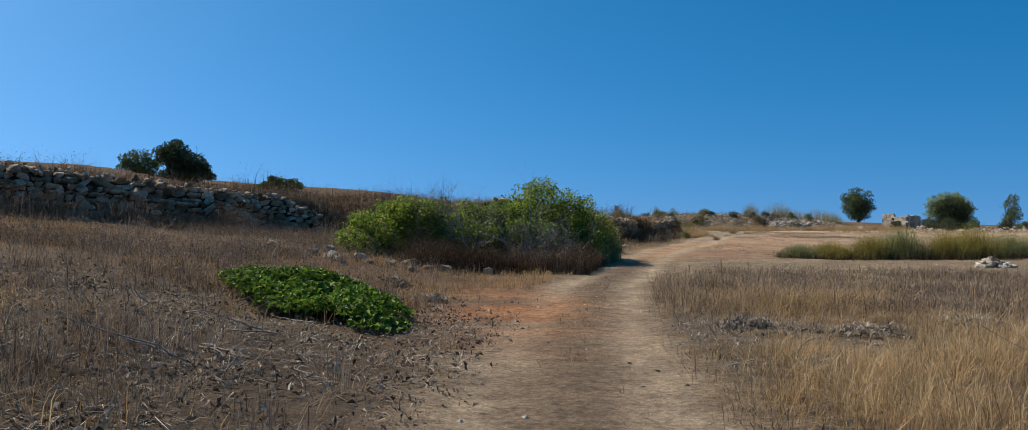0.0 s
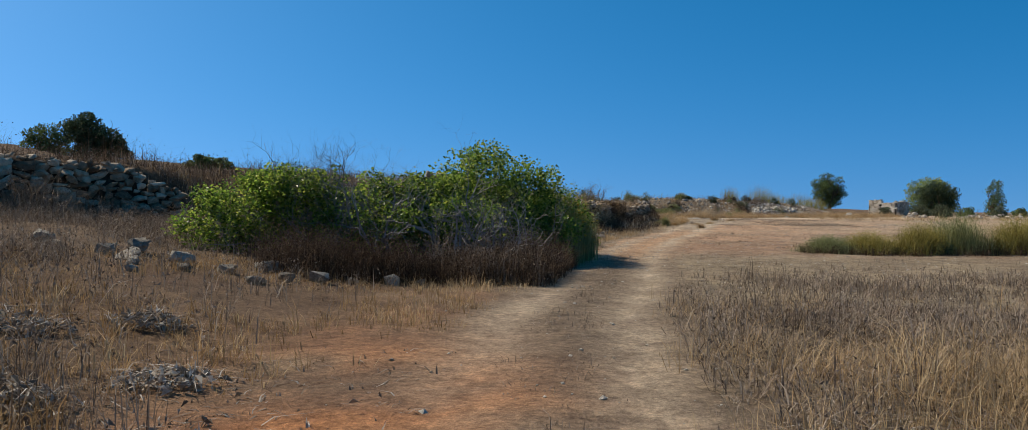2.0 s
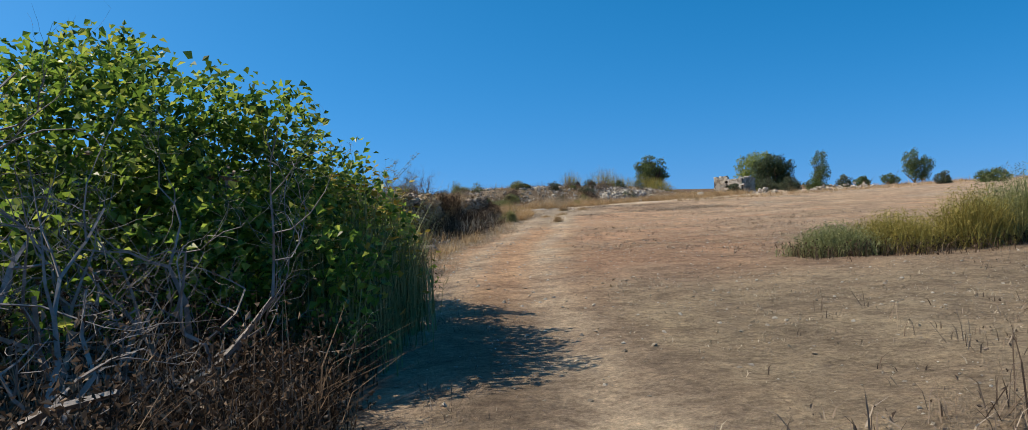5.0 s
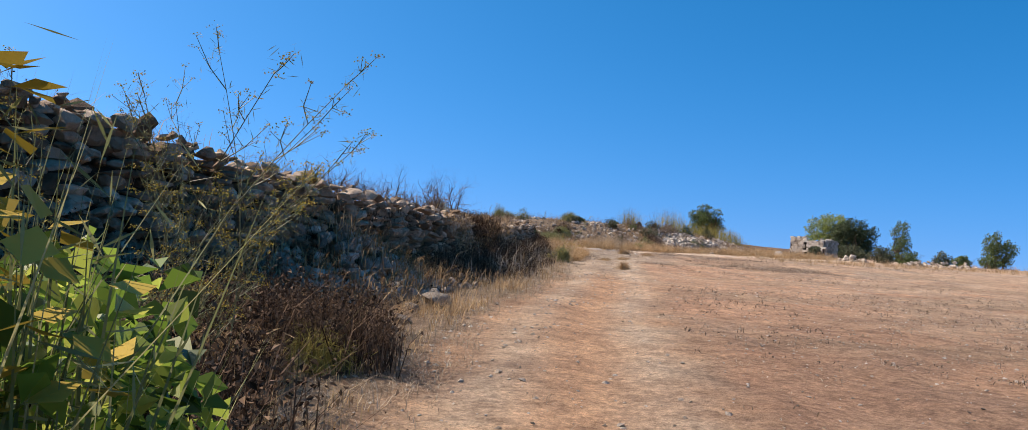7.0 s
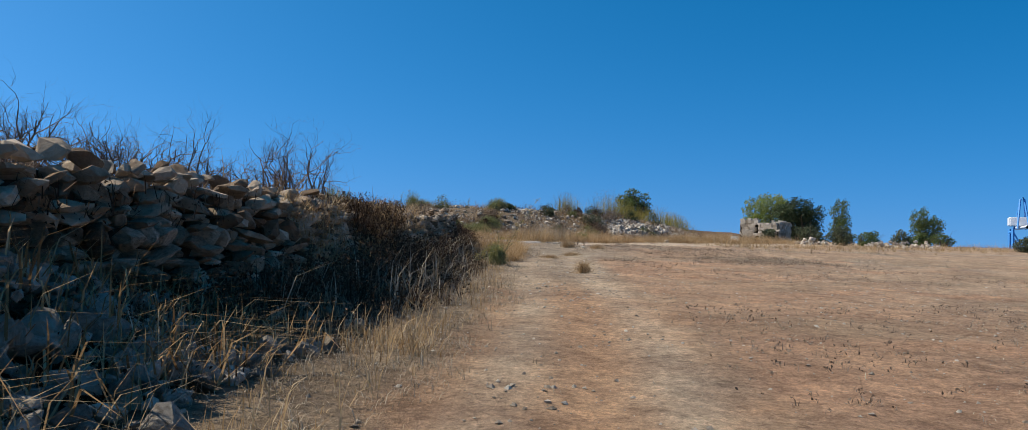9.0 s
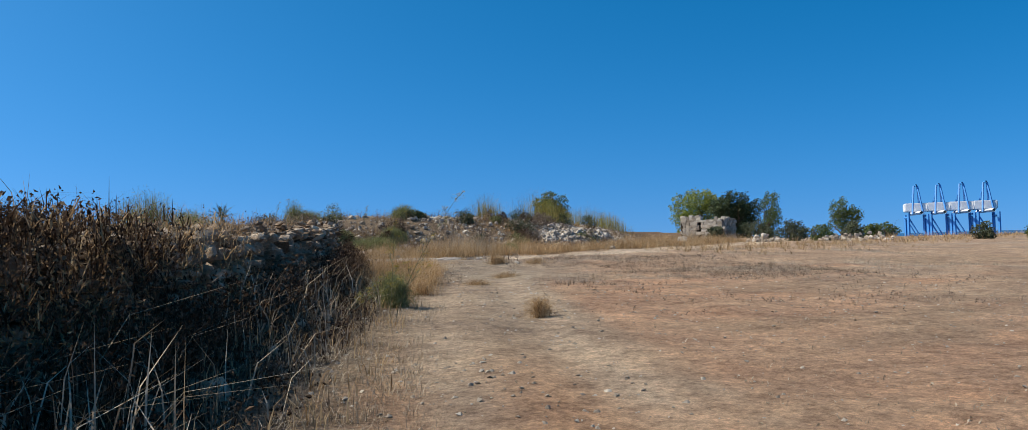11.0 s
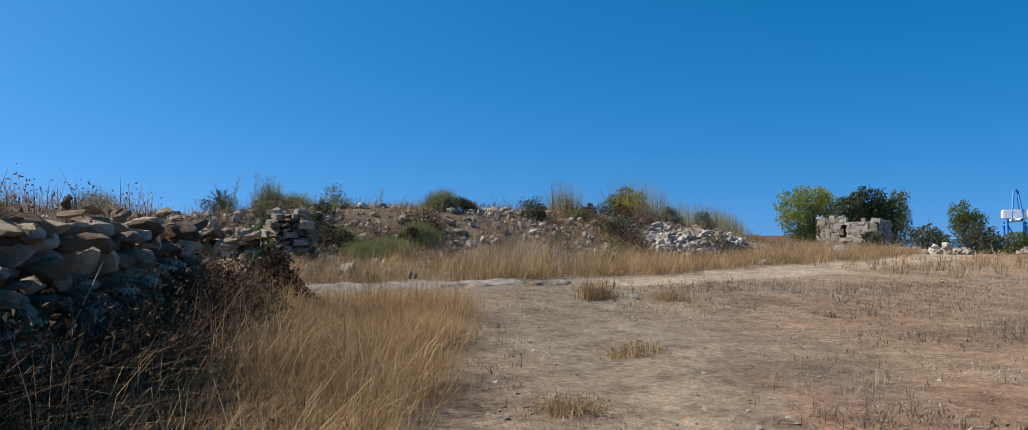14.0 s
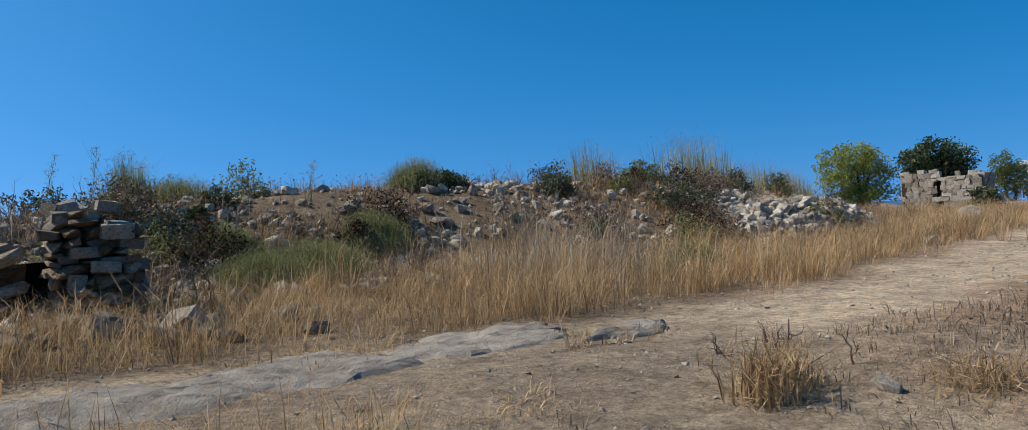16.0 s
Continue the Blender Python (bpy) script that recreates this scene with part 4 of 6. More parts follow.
dead_bush("dead_bush", "leafless grey dead bush beside the tall fig", 0.75, 17.6, 1.3, 10, TWIG, 304, 0.9, 4, 0.026, 3)
for k, (x, y, h) in enumerate([(4.1, 33.4, 0.8), (3.0, 32.0, 0.75), (2.2, 30.9, 0.65), (1.5, 29.6, 0.6), (2.6, 31.3, 0.5), (3.5, 32.7, 0.5), (0.4, 27.8, 0.5), (1.9, 30.2, 0.5)]):
    dead_bush("dead_bush", "small reddish leafless bush on the wall top", x, y, h, 26, DRYTWIG, 310 + k, 0.55, 3, 0.012, 3, "dry bushes on the terrace")
for k, (x, y, h) in enumerate([(9.4, 49.4, 0.45), (11.0, 49.9, 0.5), (11.4, 50.3, 0.55), (13.6, 52.4, 0.4), (16.0, 50.8, 0.5), (18.0, 52.2, 0.5), (19.5, 53.6, 0.5), (10.4, 51.5, 0.4), (13.0, 53.6, 0.4), (15.0, 53.5, 0.5), (20.6, 54.2, 0.5), (11.9, 46.0, 0.25)]):
    dead_bush("dead_bush", "dry brown leafless bush on the slope", x, y, h, 6, DRYTWIG, 330 + k, 0.6, 2, 0.008, 4, "dry bushes on the slope")


def feathery(name, label, category, x, y, wide, tall, count, material, seed, group="", bloom=False, lean=0.22, leaf=(0.08, 0.05)):
    """Wispy upright stems with fine hair-like leaves."""
    rng = np.random.default_rng(seed)
    z0 = float(height(x, y)) - 0.02
    ob = thing(name, label, category, (x, y, z0), group)
    b = np.stack([rng.normal(0, wide * 0.42, count), rng.normal(0, wide * 0.3, count), np.zeros(count)], 1)
    b[:, 2] = height(b[:, 0] + x, b[:, 1] + y) - z0 - 0.02
    edge = np.exp(-(np.hypot(b[:, 0], b[:, 1] * 1.3) / wide) ** 2)
    h = tall * (0.35 + 0.65 * edge) * rng.uniform(0.6, 1.1, count)
    a = blades(b, h, 0.006 + 0.004 * rng.random(count), lean, 0.6, rng)
    m = count * 7
    i = rng.integers(0, count, m)
    lv = rng.uniform(0.15, 1.0, m)
    c = b[i] + np.stack([rng.normal(0, 0.06, m), rng.normal(0, 0.06, m), h[i] * lv], 1)
    s = leaves(c, leaf[0] * rng.uniform(0.5, 1.2, m), 0.0, leaf[1], rng, 0.0)
    part("stem_tuft", mesh_np("stem_tuft", *a[:2], material, a[2]), ob)["kind"] = "stuff"
    part("foliage", mesh_np("foliage", *s[:2], material, s[2]), ob)["kind"] = "stuff"
    if bloom:
        i = rng.integers(0, count, count // 2)
        c = b[i] + np.stack([rng.normal(0, 0.05, len(i)), rng.normal(0, 0.05, len(i)), h[i] * rng.uniform(0.85, 1.02, len(i))], 1)
        s = leaves(c, 0.05, 1.0, 1.0, rng, 0.05)
        part("bloom", mesh_np("bloom", *s[:2], BLOOM, s[2]), ob, "small yellow umbels")["kind"] = "stuff"
    return ob


for k, (x, y, w, h) in enumerate([(1.85, 18.9, 0.3, 1.0), (2.05, 19.5, 0.26, 1.05), (2.2, 20.3, 0.24, 0.95), (1.58, 18.3, 0.3, 0.85), (1.7, 20.9, 0.2, 0.6)]):
    feathery("fennel", "wispy grey-green wild fennel beside the fig bush", "fennel", x, y, w, h * 1.1, 300, FENNEL, 401 + k, "wild fennel", bloom=True, lean=0.18, leaf=(0.06, 0.07))
for k, (x, y, w, h) in enumerate([(7.5, 22.3, 0.55, 0.42), (8.4, 22.4, 0.7, 0.5), (9.4, 22.3, 0.6, 0.75), (10.3, 22.5, 0.8, 0.95), (11.5, 22.4, 0.7, 0.85), (12.5, 23.0, 0.9, 1.0), (13.8, 23.5, 0.8, 0.8), (15.0, 24.0, 0.9, 0.75), (16.4, 24.6, 1.0, 0.55)]):
    feathery("brush", "yellow-green feathery brush at the field's edge", "bush", x, y, w, h, 1100, OLIVE if k % 3 else FENNEL, 421 + k, "yellow-green brush", lean=0.55, leaf=(0.06, 0.13))
for k, (x, y, w, h) in enumerate([(9.9, 50.2, 0.45, 0.4), (10.4, 50.5, 0.5, 0.42), (9.6, 50.9, 0.35, 0.35), (11.0, 51.3, 0.4, 0.4), (7.7, 38.6, 0.12, 0.4), (13.5, 49.4, 0.25, 0.3), (11.9, 53.6, 0.5, 0.45), (9.0, 53.0, 0.5, 0.4)]):
    feathery("fennel", "green feathery fennel on the stony slope", "fennel", x, y, w, h, 900, FENNEL, 441 + k, "wild fennel")
for k, (x, y, w, h) in enumerate([(5.2, 44.0, 0.6, 0.75), (5.9, 45.5, 0.6, 0.5), (8.6, 52.4, 0.3, 0.7), (6.0, 52.0, 0.5, 0.5), (17.6, 56.6, 1.2, 1.3), (16.0, 57.5, 0.8, 1.2), (21.5, 60.0, 1.6, 1.0), (19.0, 58.0, 1.3, 0.9), (23.0, 61.0, 1.0, 0.9)]):
    feathery("fennel", "hazy stand of tall fennel on the rise", "fennel", x, y, w, h, 420, FENNEL if k < 4 else OLIVE, 461 + k, "wild fennel")

for k, (x, y, w, h) in enumerate([(8.75, 37.2, 0.12, 0.26), (8.9, 37.5, 0.1, 0.2), (9.6, 41.2, 0.2, 0.1), (10.6, 42.6, 0.25, 0.12), (11.55, 45.5, 0.16, 0.3), (11.7, 45.6, 0.2, 0.2), (12.4, 45.3, 0.3, 0.14)]):
    feathery("dry_tuft", "small dry yellow-brown tuft in the track", "weed", x, y, w, h, 90, GOLD, 481 + k, "tufts in the track")


def tall_stalk(x, y, lean_x, lean_y, tall, seed, label="tall dry fennel stalk with yellow flower heads"):
    """A curved leaning stalk with side shoots that fork into small umbels."""
    rng = np.random.default_rng(seed)
    z0 = float(height(x, y)) - 0.02
    ob = thing("fennel_stalk", label, "fennel", (x, y, z0), "fennel stalks")
    bow = rng.normal(0, 0.05, 2) * tall
    main = [(np.array([lean_x * t ** 1.4 + bow[0] * math.sin(3.1 * t), lean_y * t ** 1.4 + bow[1] * math.sin(3.1 * t), tall * t]), 0.0042 * (1 - 0.72 * t)) for t in np.linspace(0, 1, 11)]
    v, f = tubes([main], 5)
    stalk = part("stalk", mesh_np("stalk", v, f, GREENSTEM), ob)
    heads, tufts = [main[-1][0]], []
    for k in range(3, 11):
        p, d = main[k][0], main[k][0] - main[k - 1][0]
        d = d / np.linalg.norm(d)
        a = k * 2.4 + rng.uniform(-0.5, 0.5)
        out = np.array([math.cos(a), math.sin(a), 0.25])
        ln = tall * rng.uniform(0.12, 0.3) * (1.15 - 0.06 * k)
        mid, end = p + (d * 0.6 + out * 0.5) * ln * 0.5, p + (d * 0.8 + out * 0.42) * ln
        lines = [[(p, 0.0022), (mid, 0.0018), (end, 0.001)]]
        heads.append(end)
        for s in range(2):
            e = mid + (d * 0.7 + rng.normal(0, 0.35, 3)) * ln * 0.45
            lines.append([(mid, 0.0014), (e, 0.0008)])
            heads.append(e)
        tufts += [p, mid]
        v, f = tubes(lines, 4)
        part("branch", mesh_np("branch", v, f, GREENSTEM), stalk)
    c = np.repeat(np.array(heads), 16, 0) + rng.normal(0, 0.013, (16 * len(heads), 3)) * [1, 1, 0.45]
    s = leaves(c, 0.009, 0.4, 0.6, rng, 0.0)
    part("bloom", mesh_np("bloom", *s[:2], BLOOM, s[2]), stalk, "small yellow umbels")["kind"] = "stuff"
    c = np.repeat(np.array(tufts), 9, 0) + rng.normal(0, 0.022, (9 * len(tufts), 3))
    s = leaves(c, 0.045, 0.0, 0.05, rng, 0.0)
    part("hair_leaves", mesh_np("hair_leaves", *s[:2], FENNEL, s[2]), stalk)["kind"] = "stuff"


tall_stalk(7.4, 37.4, 0.2, -1.2, 1.05, 1)
tall_stalk(7.36, 37.45, -0.02, -0.3, 0.85, 2)
tall_stalk(6.95, 37.5, 1.2, 1.35, 0.42, 4)
tall_stalk(6.95, 37.6, 0.95, 1.35, 0.46, 5)
tall_stalk(7.0, 37.7, 0.8, 1.2, 0.38, 6)
q2 = np.random.default_rng(88)
for k in range(13):
    far_lean = k % 2 == 0
    tall_stalk(1.86 + q2.normal(0, 0.12), 23.1 + q2.normal(0, 0.2), q2.uniform(0.45, 0.82) if far_lean else q2.uniform(-0.4, 0.4), q2.uniform(-1.25, -0.6) if far_lean else q2.uniform(-0.8, -0.1),
               q2.uniform(0.85, 1.25) if far_lean else q2.uniform(1.1, 1.6), 10 + k, "leaning fennel stalk with small yellow heads")
for k, (x, y, w, h) in enumerate([(1.45, 23.4, 0.25, 0.5), (1.75, 23.8, 0.22, 0.45), (1.2, 22.9, 0.25, 0.5)]):
    feathery("fennel", "green feathery fennel at the wall's foot", "fennel", x, y, w, h, 420, FENNEL, 490 + k, "wild fennel")
for k, (x, y, w, h) in enumerate([(2.15, 23.4, 0.22, 0.28), (2.45, 23.8, 0.2, 0.24), (1.95, 23.2, 0.2, 0.32), (2.35, 24.3, 0.2, 0.22)]):
    feathery("dry_tuft", "yellow-brown drying tuft beside the track", "weed", x, y, w, h, 260, OLIVE if k % 2 else GOLD, 495 + k, "tufts in the track")
for k, (x, y, h) in enumerate([(8.0, 51.5, 0.6), (8.3, 51.9, 0.65), (9.0, 51.2, 0.55), (10.4, 52.2, 0.5), (11.6, 52.6, 0.5), (2.6, 33.0, 0.5), (4.3, 38.6, 0.4)]):
    tall_stalk(x, y, 0.1, 0.05, h, 20 + k, "thin dry stalk standing on the slope")

for k in range(34):
    sx = q2.uniform(7.6, 17.5)
    sy = float(np.interp(sx, [7, 8.5, 11.5, 16.5, 18], [48, 49.6, 50.6, 51.6, 53])) + q2.uniform(0, 3.2)
    sr = q2.uniform(0.18, 0.4)
    leafy("shrub", ("dry brown shrub on the stony slope", "grey-green shrub on the stony slope", "light green shrub on the stony slope", "dark brown dead shrub on the stony slope")[k % 4], "shrub", (sx, sy),
          [(0, 0, sr * 0.6, sr, sr, sr * 0.8), (sr * 0.6, 0.05, sr * 0.4, sr * 0.6, sr * 0.6, sr * 0.5)], 0.05, 1100, (GREYBROWN, GREYGREEN, FENNEL, BROWN)[k % 4], bush_skeleton(4, sr * 1.1, 0.008, q, 0.5), 550 + k, DRYTWIG, 0.35, 0.2, "slope shrubs", 0.3)
for k, (sx, sy, sr) in enumerate([(8.36, 45.0, 0.2), (8.45, 44.75, 0.2), (8.5, 44.5, 0.17)]):
    leafy("shrub", "dark dense shrub at the broken wall's end", "shrub", (sx, sy), [(0, 0, sr * 1.3, sr, sr, sr * 1.3), (0.1, 0.05, sr * 0.7, sr * 0.9, sr * 0.9, sr * 0.7)], 0.045, 3500, (DARKLEAF, BROWN, BROWN)[k], bush_skeleton(4, sr * 1.6, 0.008, q, 0.4), 590 + k, DRYTWIG, 0.35, 0.2, "slope shrubs", 0.3)
# small rounded evergreen shrubs on the rise
for k, (x, y, r) in enumerate([(11.9, 53.2, 0.3), (12.3, 53.5, 0.3), (9.3, 51.6, 0.2), (14.2, 54.5, 0.35), (16.5, 55.8, 0.45), (18.4, 56.2, 0.45), (19.8, 57.0, 0.5), (15.4, 55.2, 0.3), (8.5, 50.6, 0.15)]):
    r = r * 0.68
    leafy("shrub", "low dark evergreen shrub on the stony rise", "shrub", (x, y), [(0, 0, r * 0.7, r, r, r * 0.75), (r * 0.7, 0.1, r * 0.5, r * 0.7, r * 0.6, r * 0.5)], 0.05, 1300, DARKLEAF if k % 3 else GREYGREEN, bush_skeleton(4, r, 0.012, q), 500 + k, None, 0.5, 0.3, "evergreen shrubs", 0.5)
for k, (x, y, r) in enumerate([(29.6, 57.2, 0.55), (31.4, 57.6, 0.5), (34.2, 58.6, 0.5), (36.2, 59.5, 0.46), (28.9, 58.6, 0.6), (41.5, 63.5, 0.55), (26.4, 58.2, 0.4), (40.9, 54.6, 0.55), (39.2, 56.0, 0.5), (42.6, 55.2, 0.6)]):
    leafy("shrub", "rounded olive-green shrub by a low rubble wall", "shrub", (x, y), [(0, 0, r * 0.75, r, r, r * 0.8), (r * 0.5, 0, r * 0.5, r * 0.7, r * 0.7, r * 0.6)], 0.11, 1800, TREELEAF if k % 2 else GREYGREEN, bush_skeleton(4, r * 1.2, 0.03, q), 520 + k, None, 0.5, 0.3, "rounded shrubs", 0.5)


def tree(label, x, y, tall, lobes, leaf, count, material, seed, trunk=0.16, stems=2):
    rng = np.random.default_rng(seed)
    limbs = [(rng.normal(0, 0.1), rng.normal(0, 0.1), rng.normal(0, 0.25), rng.normal(0, 0.25), 1, tall * 0.42, trunk) for _ in range(stems)]
    return leafy("tree", label, "tree", (x, y), lobes, leaf, count, material, limbs, seed, BARK, 0.5, 0.3, "field trees", 0.45)


tree("light green spreading tree behind the ruined hut", 42.2, 81.3, 4.70, [(-1.16, 0.0, 2.5, 1.13, 1.2, 1.0), (0.00, 0.0, 2.95, 1.21, 1.2, 0.95), (1.16, 0.0, 2.4, 1.06, 1.11, 0.95), (-1.36, 0.0, 1.5, 0.97, 1.02, 0.9), (0.29, 0.0, 1.7, 1.28, 1.11, 1.11), (0.12, 0.0, 0.7, 1.58, 1.1, 0.8), (1.36, 0.0, 1.0, 0.97, 1.0, 0.8)], 0.16, 14000, LIMELEAF, 601, 0.2)
tree("dense dark green tree behind the ruined hut", 36.0, 69.5, 3.40, [(-0.85, 0.0, 1.73, 0.94, 0.85, 0.85), (0.19, 0.0, 2.04, 1.04, 0.85, 0.85), (1.04, 0.0, 1.51, 0.76, 0.76, 1.04), (0.0, 0.0, 1.13, 1.23, 0.94, 0.85), (1.13, 0.0, 0.91, 0.57, 0.57, 0.76), (0.12, 0.0, 0.27, 1.11, 0.98, 0.61)], 0.14, 14000, DARKLEAF, 602, 0.2)
tree("narrow dark green tree beside the field", 47.0, 79.3, 3.9, [(0.0, 0.0, 2.5, 0.66, 0.7, 1.05), (0.25, 0.0, 1.6, 0.8, 0.7, 0.95), (-0.3, 0.0, 1.1, 0.6, 0.6, 0.85), (0.1, 0.0, 0.36, 0.7, 0.7, 0.56)], 0.14, 4500, TREELEAF, 603, 0.15)
tree("lone green tree with a forked crown", 77, 102, 5.00, [(-1.1, 0.0, 3.36, 1.2, 1.2, 1.2), (0.0, 0.0, 2.4, 1.6, 1.4, 1.1), (1.3, 0.0, 2.8, 1.1, 1.1, 1.0), (-1.5, 0.0, 2.24, 0.8, 0.8, 0.7), (0.16000000000000003, 0, 1.4, 1.44, 1.28, 0.8)], 0.22, 5500, TREELEAF, 604, 0.2)
tree("far green tree with a bare upper crown", 52, 128, 7.48, [(0.0, 0.0, 3.44, 2.06, 1.87, 1.5), (-1.12, 0.0, 2.7, 1.5, 1.4, 1.31), (1.31, 0.0, 2.84, 1.4, 1.4, 1.31), (0.0, 0.0, 5.24, 1.03, 1.03, 0.56), (1.77, 0.0, 4.71, 0.75, 0.75, 0.56), (0.19, 0.0, 4.49, 0.85, 0.85, 0.56), (0.21, 0.0, 1.5, 1.85, 1.65, 1.03)], 0.26, 10000, TREELEAF, 605, 0.3)
tree("dark spreading tree on the hill", -23.9, 57, 3.91, [(-0.2, 0.0, 1.75, 1.2, 1.2, 1.0), (1.1, 0.0, 1.25, 1.0, 1.0, 0.8), (-0.7, 0.0, 2.2, 0.75, 0.8, 0.65), (0.5, 0.0, 0.8, 1.5, 1.1, 0.75), (1.6, 0.0, 0.6, 0.8, 0.8, 0.6), (0.1, 0.0, 0.11, 1.3, 1.2, 0.89)], 0.19, 16000, DARKLEAF, 606, 0.25)
tree("light green rounded tree beside the dark one", -28.2, 60, 3.0, [(0.0, 0.0, 1.5, 1.0, 0.9, 0.75), (0.7, 0.0, 1.0, 0.9, 0.8, 0.7), (-0.8, 0, 0.7, 0.8, 0.8, 0.7), (0.2, 0, 0.3, 1.2, 1.0, 0.7)], 0.17, 7000, TREELEAF, 608, 0.2)
tree("round green tree on the hill", -17.2, 58, 1.6, [(0.0, 0.0, 0.45, 0.8, 0.7, 0.5), (0.9, 0.0, 0.3, 0.7, 0.6, 0.4), (-0.8, 0, 0.25, 0.7, 0.6, 0.4)], 0.18, 4500, TREELEAF, 607, 0.2)


def palm(x, y, seed):
    rng = np.random.default_rng(seed)
    z0 = float(height(x, y)) - 0.05
    ob = thing("dwarf_palm", "small palm with a fan of stiff grey-green fronds", "palm", (x, y, z0))
    v, f = tubes([[((0, 0, 0), 0.13), ((0, 0, 0.2), 0.11), ((0.02, 0, 0.35), 0.1)]], 8)
    part("trunk", mesh_np("trunk", v, f, BARK), ob)
    for k in range(22):
        a, el = rng.uniform(0, 6.283), rng.uniform(0.15, 1.35)
        d = np.array([math.cos(a) * math.cos(el), math.sin(a) * math.cos(el), math.sin(el)])
        t = np.linspace(0, 1, 14)
        ln = rng.uniform(0.65, 0.95)
        rib = np.array([0, 0, 0.35]) + t[:, None] * d * ln - np.stack([0 * t, 0 * t, 0.25 * t ** 2], 1)
        side = np.cross(d, [0, 0, 1])
        side /= np.linalg.norm(side)
        V, F = [], []
        for j in range(1, 14):
            for sgn in (-1, 1):
                o = len(V)
                l2 = 0.2 * (1 - 0.6 * t[j])
                V += [rib[j] - d * 0.012, rib[j] + d * 0.012, rib[j] + side * sgn * l2 * 0.8 + d * l2 * 0.7 + [0, 0, 0.03]]
                F.append((o, o + 1, o + 2))
        o = len(V)
        V += [rib[0] + side * 0.01, rib[0] - side * 0.01, rib[-1]]
        F.append((o, o + 1, o + 2))
        part("frond", mesh_np("frond", V, F, GREYGREEN, np.full(len(V), rng.random())), ob)


palm(7.5, 65.0, 5)


# ---- green trailing plant by the start ----
def green_patch():
    rng = np.random.default_rng(71)
    n = 15000
    x, y = -2.02 + rng.normal(0, 0.5, n), 7.75 + rng.normal(0, 0.65, n)
    x = x - (y - 7.75) * 0.55
    r = np.hypot((x + 2.02 + (y - 7.75) * 0.55) / 0.95, (y - 7.75) / 1.2)
    keep = r < 0.85 + 0.6 * vnoise(x, y, 1.8)
    x, y, r = x[keep], y[keep], r[keep]
    top = 0.04 + 0.22 * np.sqrt(np.clip(1 - r ** 2, 0.02, 1))
    c = np.stack([x, y, height(x, y) + top * (0.45 + 0.6 * rng.random(len(x))) * (1 + 0.45 * vnoise(x, y, 4.0))], 1)
    o = np.array([-2.02, 7.75, float(height(-2.02, 7.75))])
    ob = thing("trailing_plant", "bright green low trailing plant in dead litter", "plant", o)
    v, f, rv = leaves(c - o, 0.058 * rng.uniform(0.6, 1.25, len(c)), 0.5, 0.75, rng)
    part("leaves", mesh_np("leaves", v, f, VINE, rv), ob)
    lines = []
    for k in range(60):
        a = rng.uniform(0, 6.283)
        e = np.array([math.cos(a), math.sin(a), 0]) * rng.uniform(0.3, 0.75)
        lines.append([((0, 0, 0.0), 0.01), (e * 0.5 + [0, 0, 0.14], 0.007), (e + [0, 0, 0.04], 0.003)])
    v, f = tubes(lines, 4)
    part("stem_tangle", mesh_np("stem_tangle", v, f, BARK), ob)["kind"] = "stuff"


green_patch()


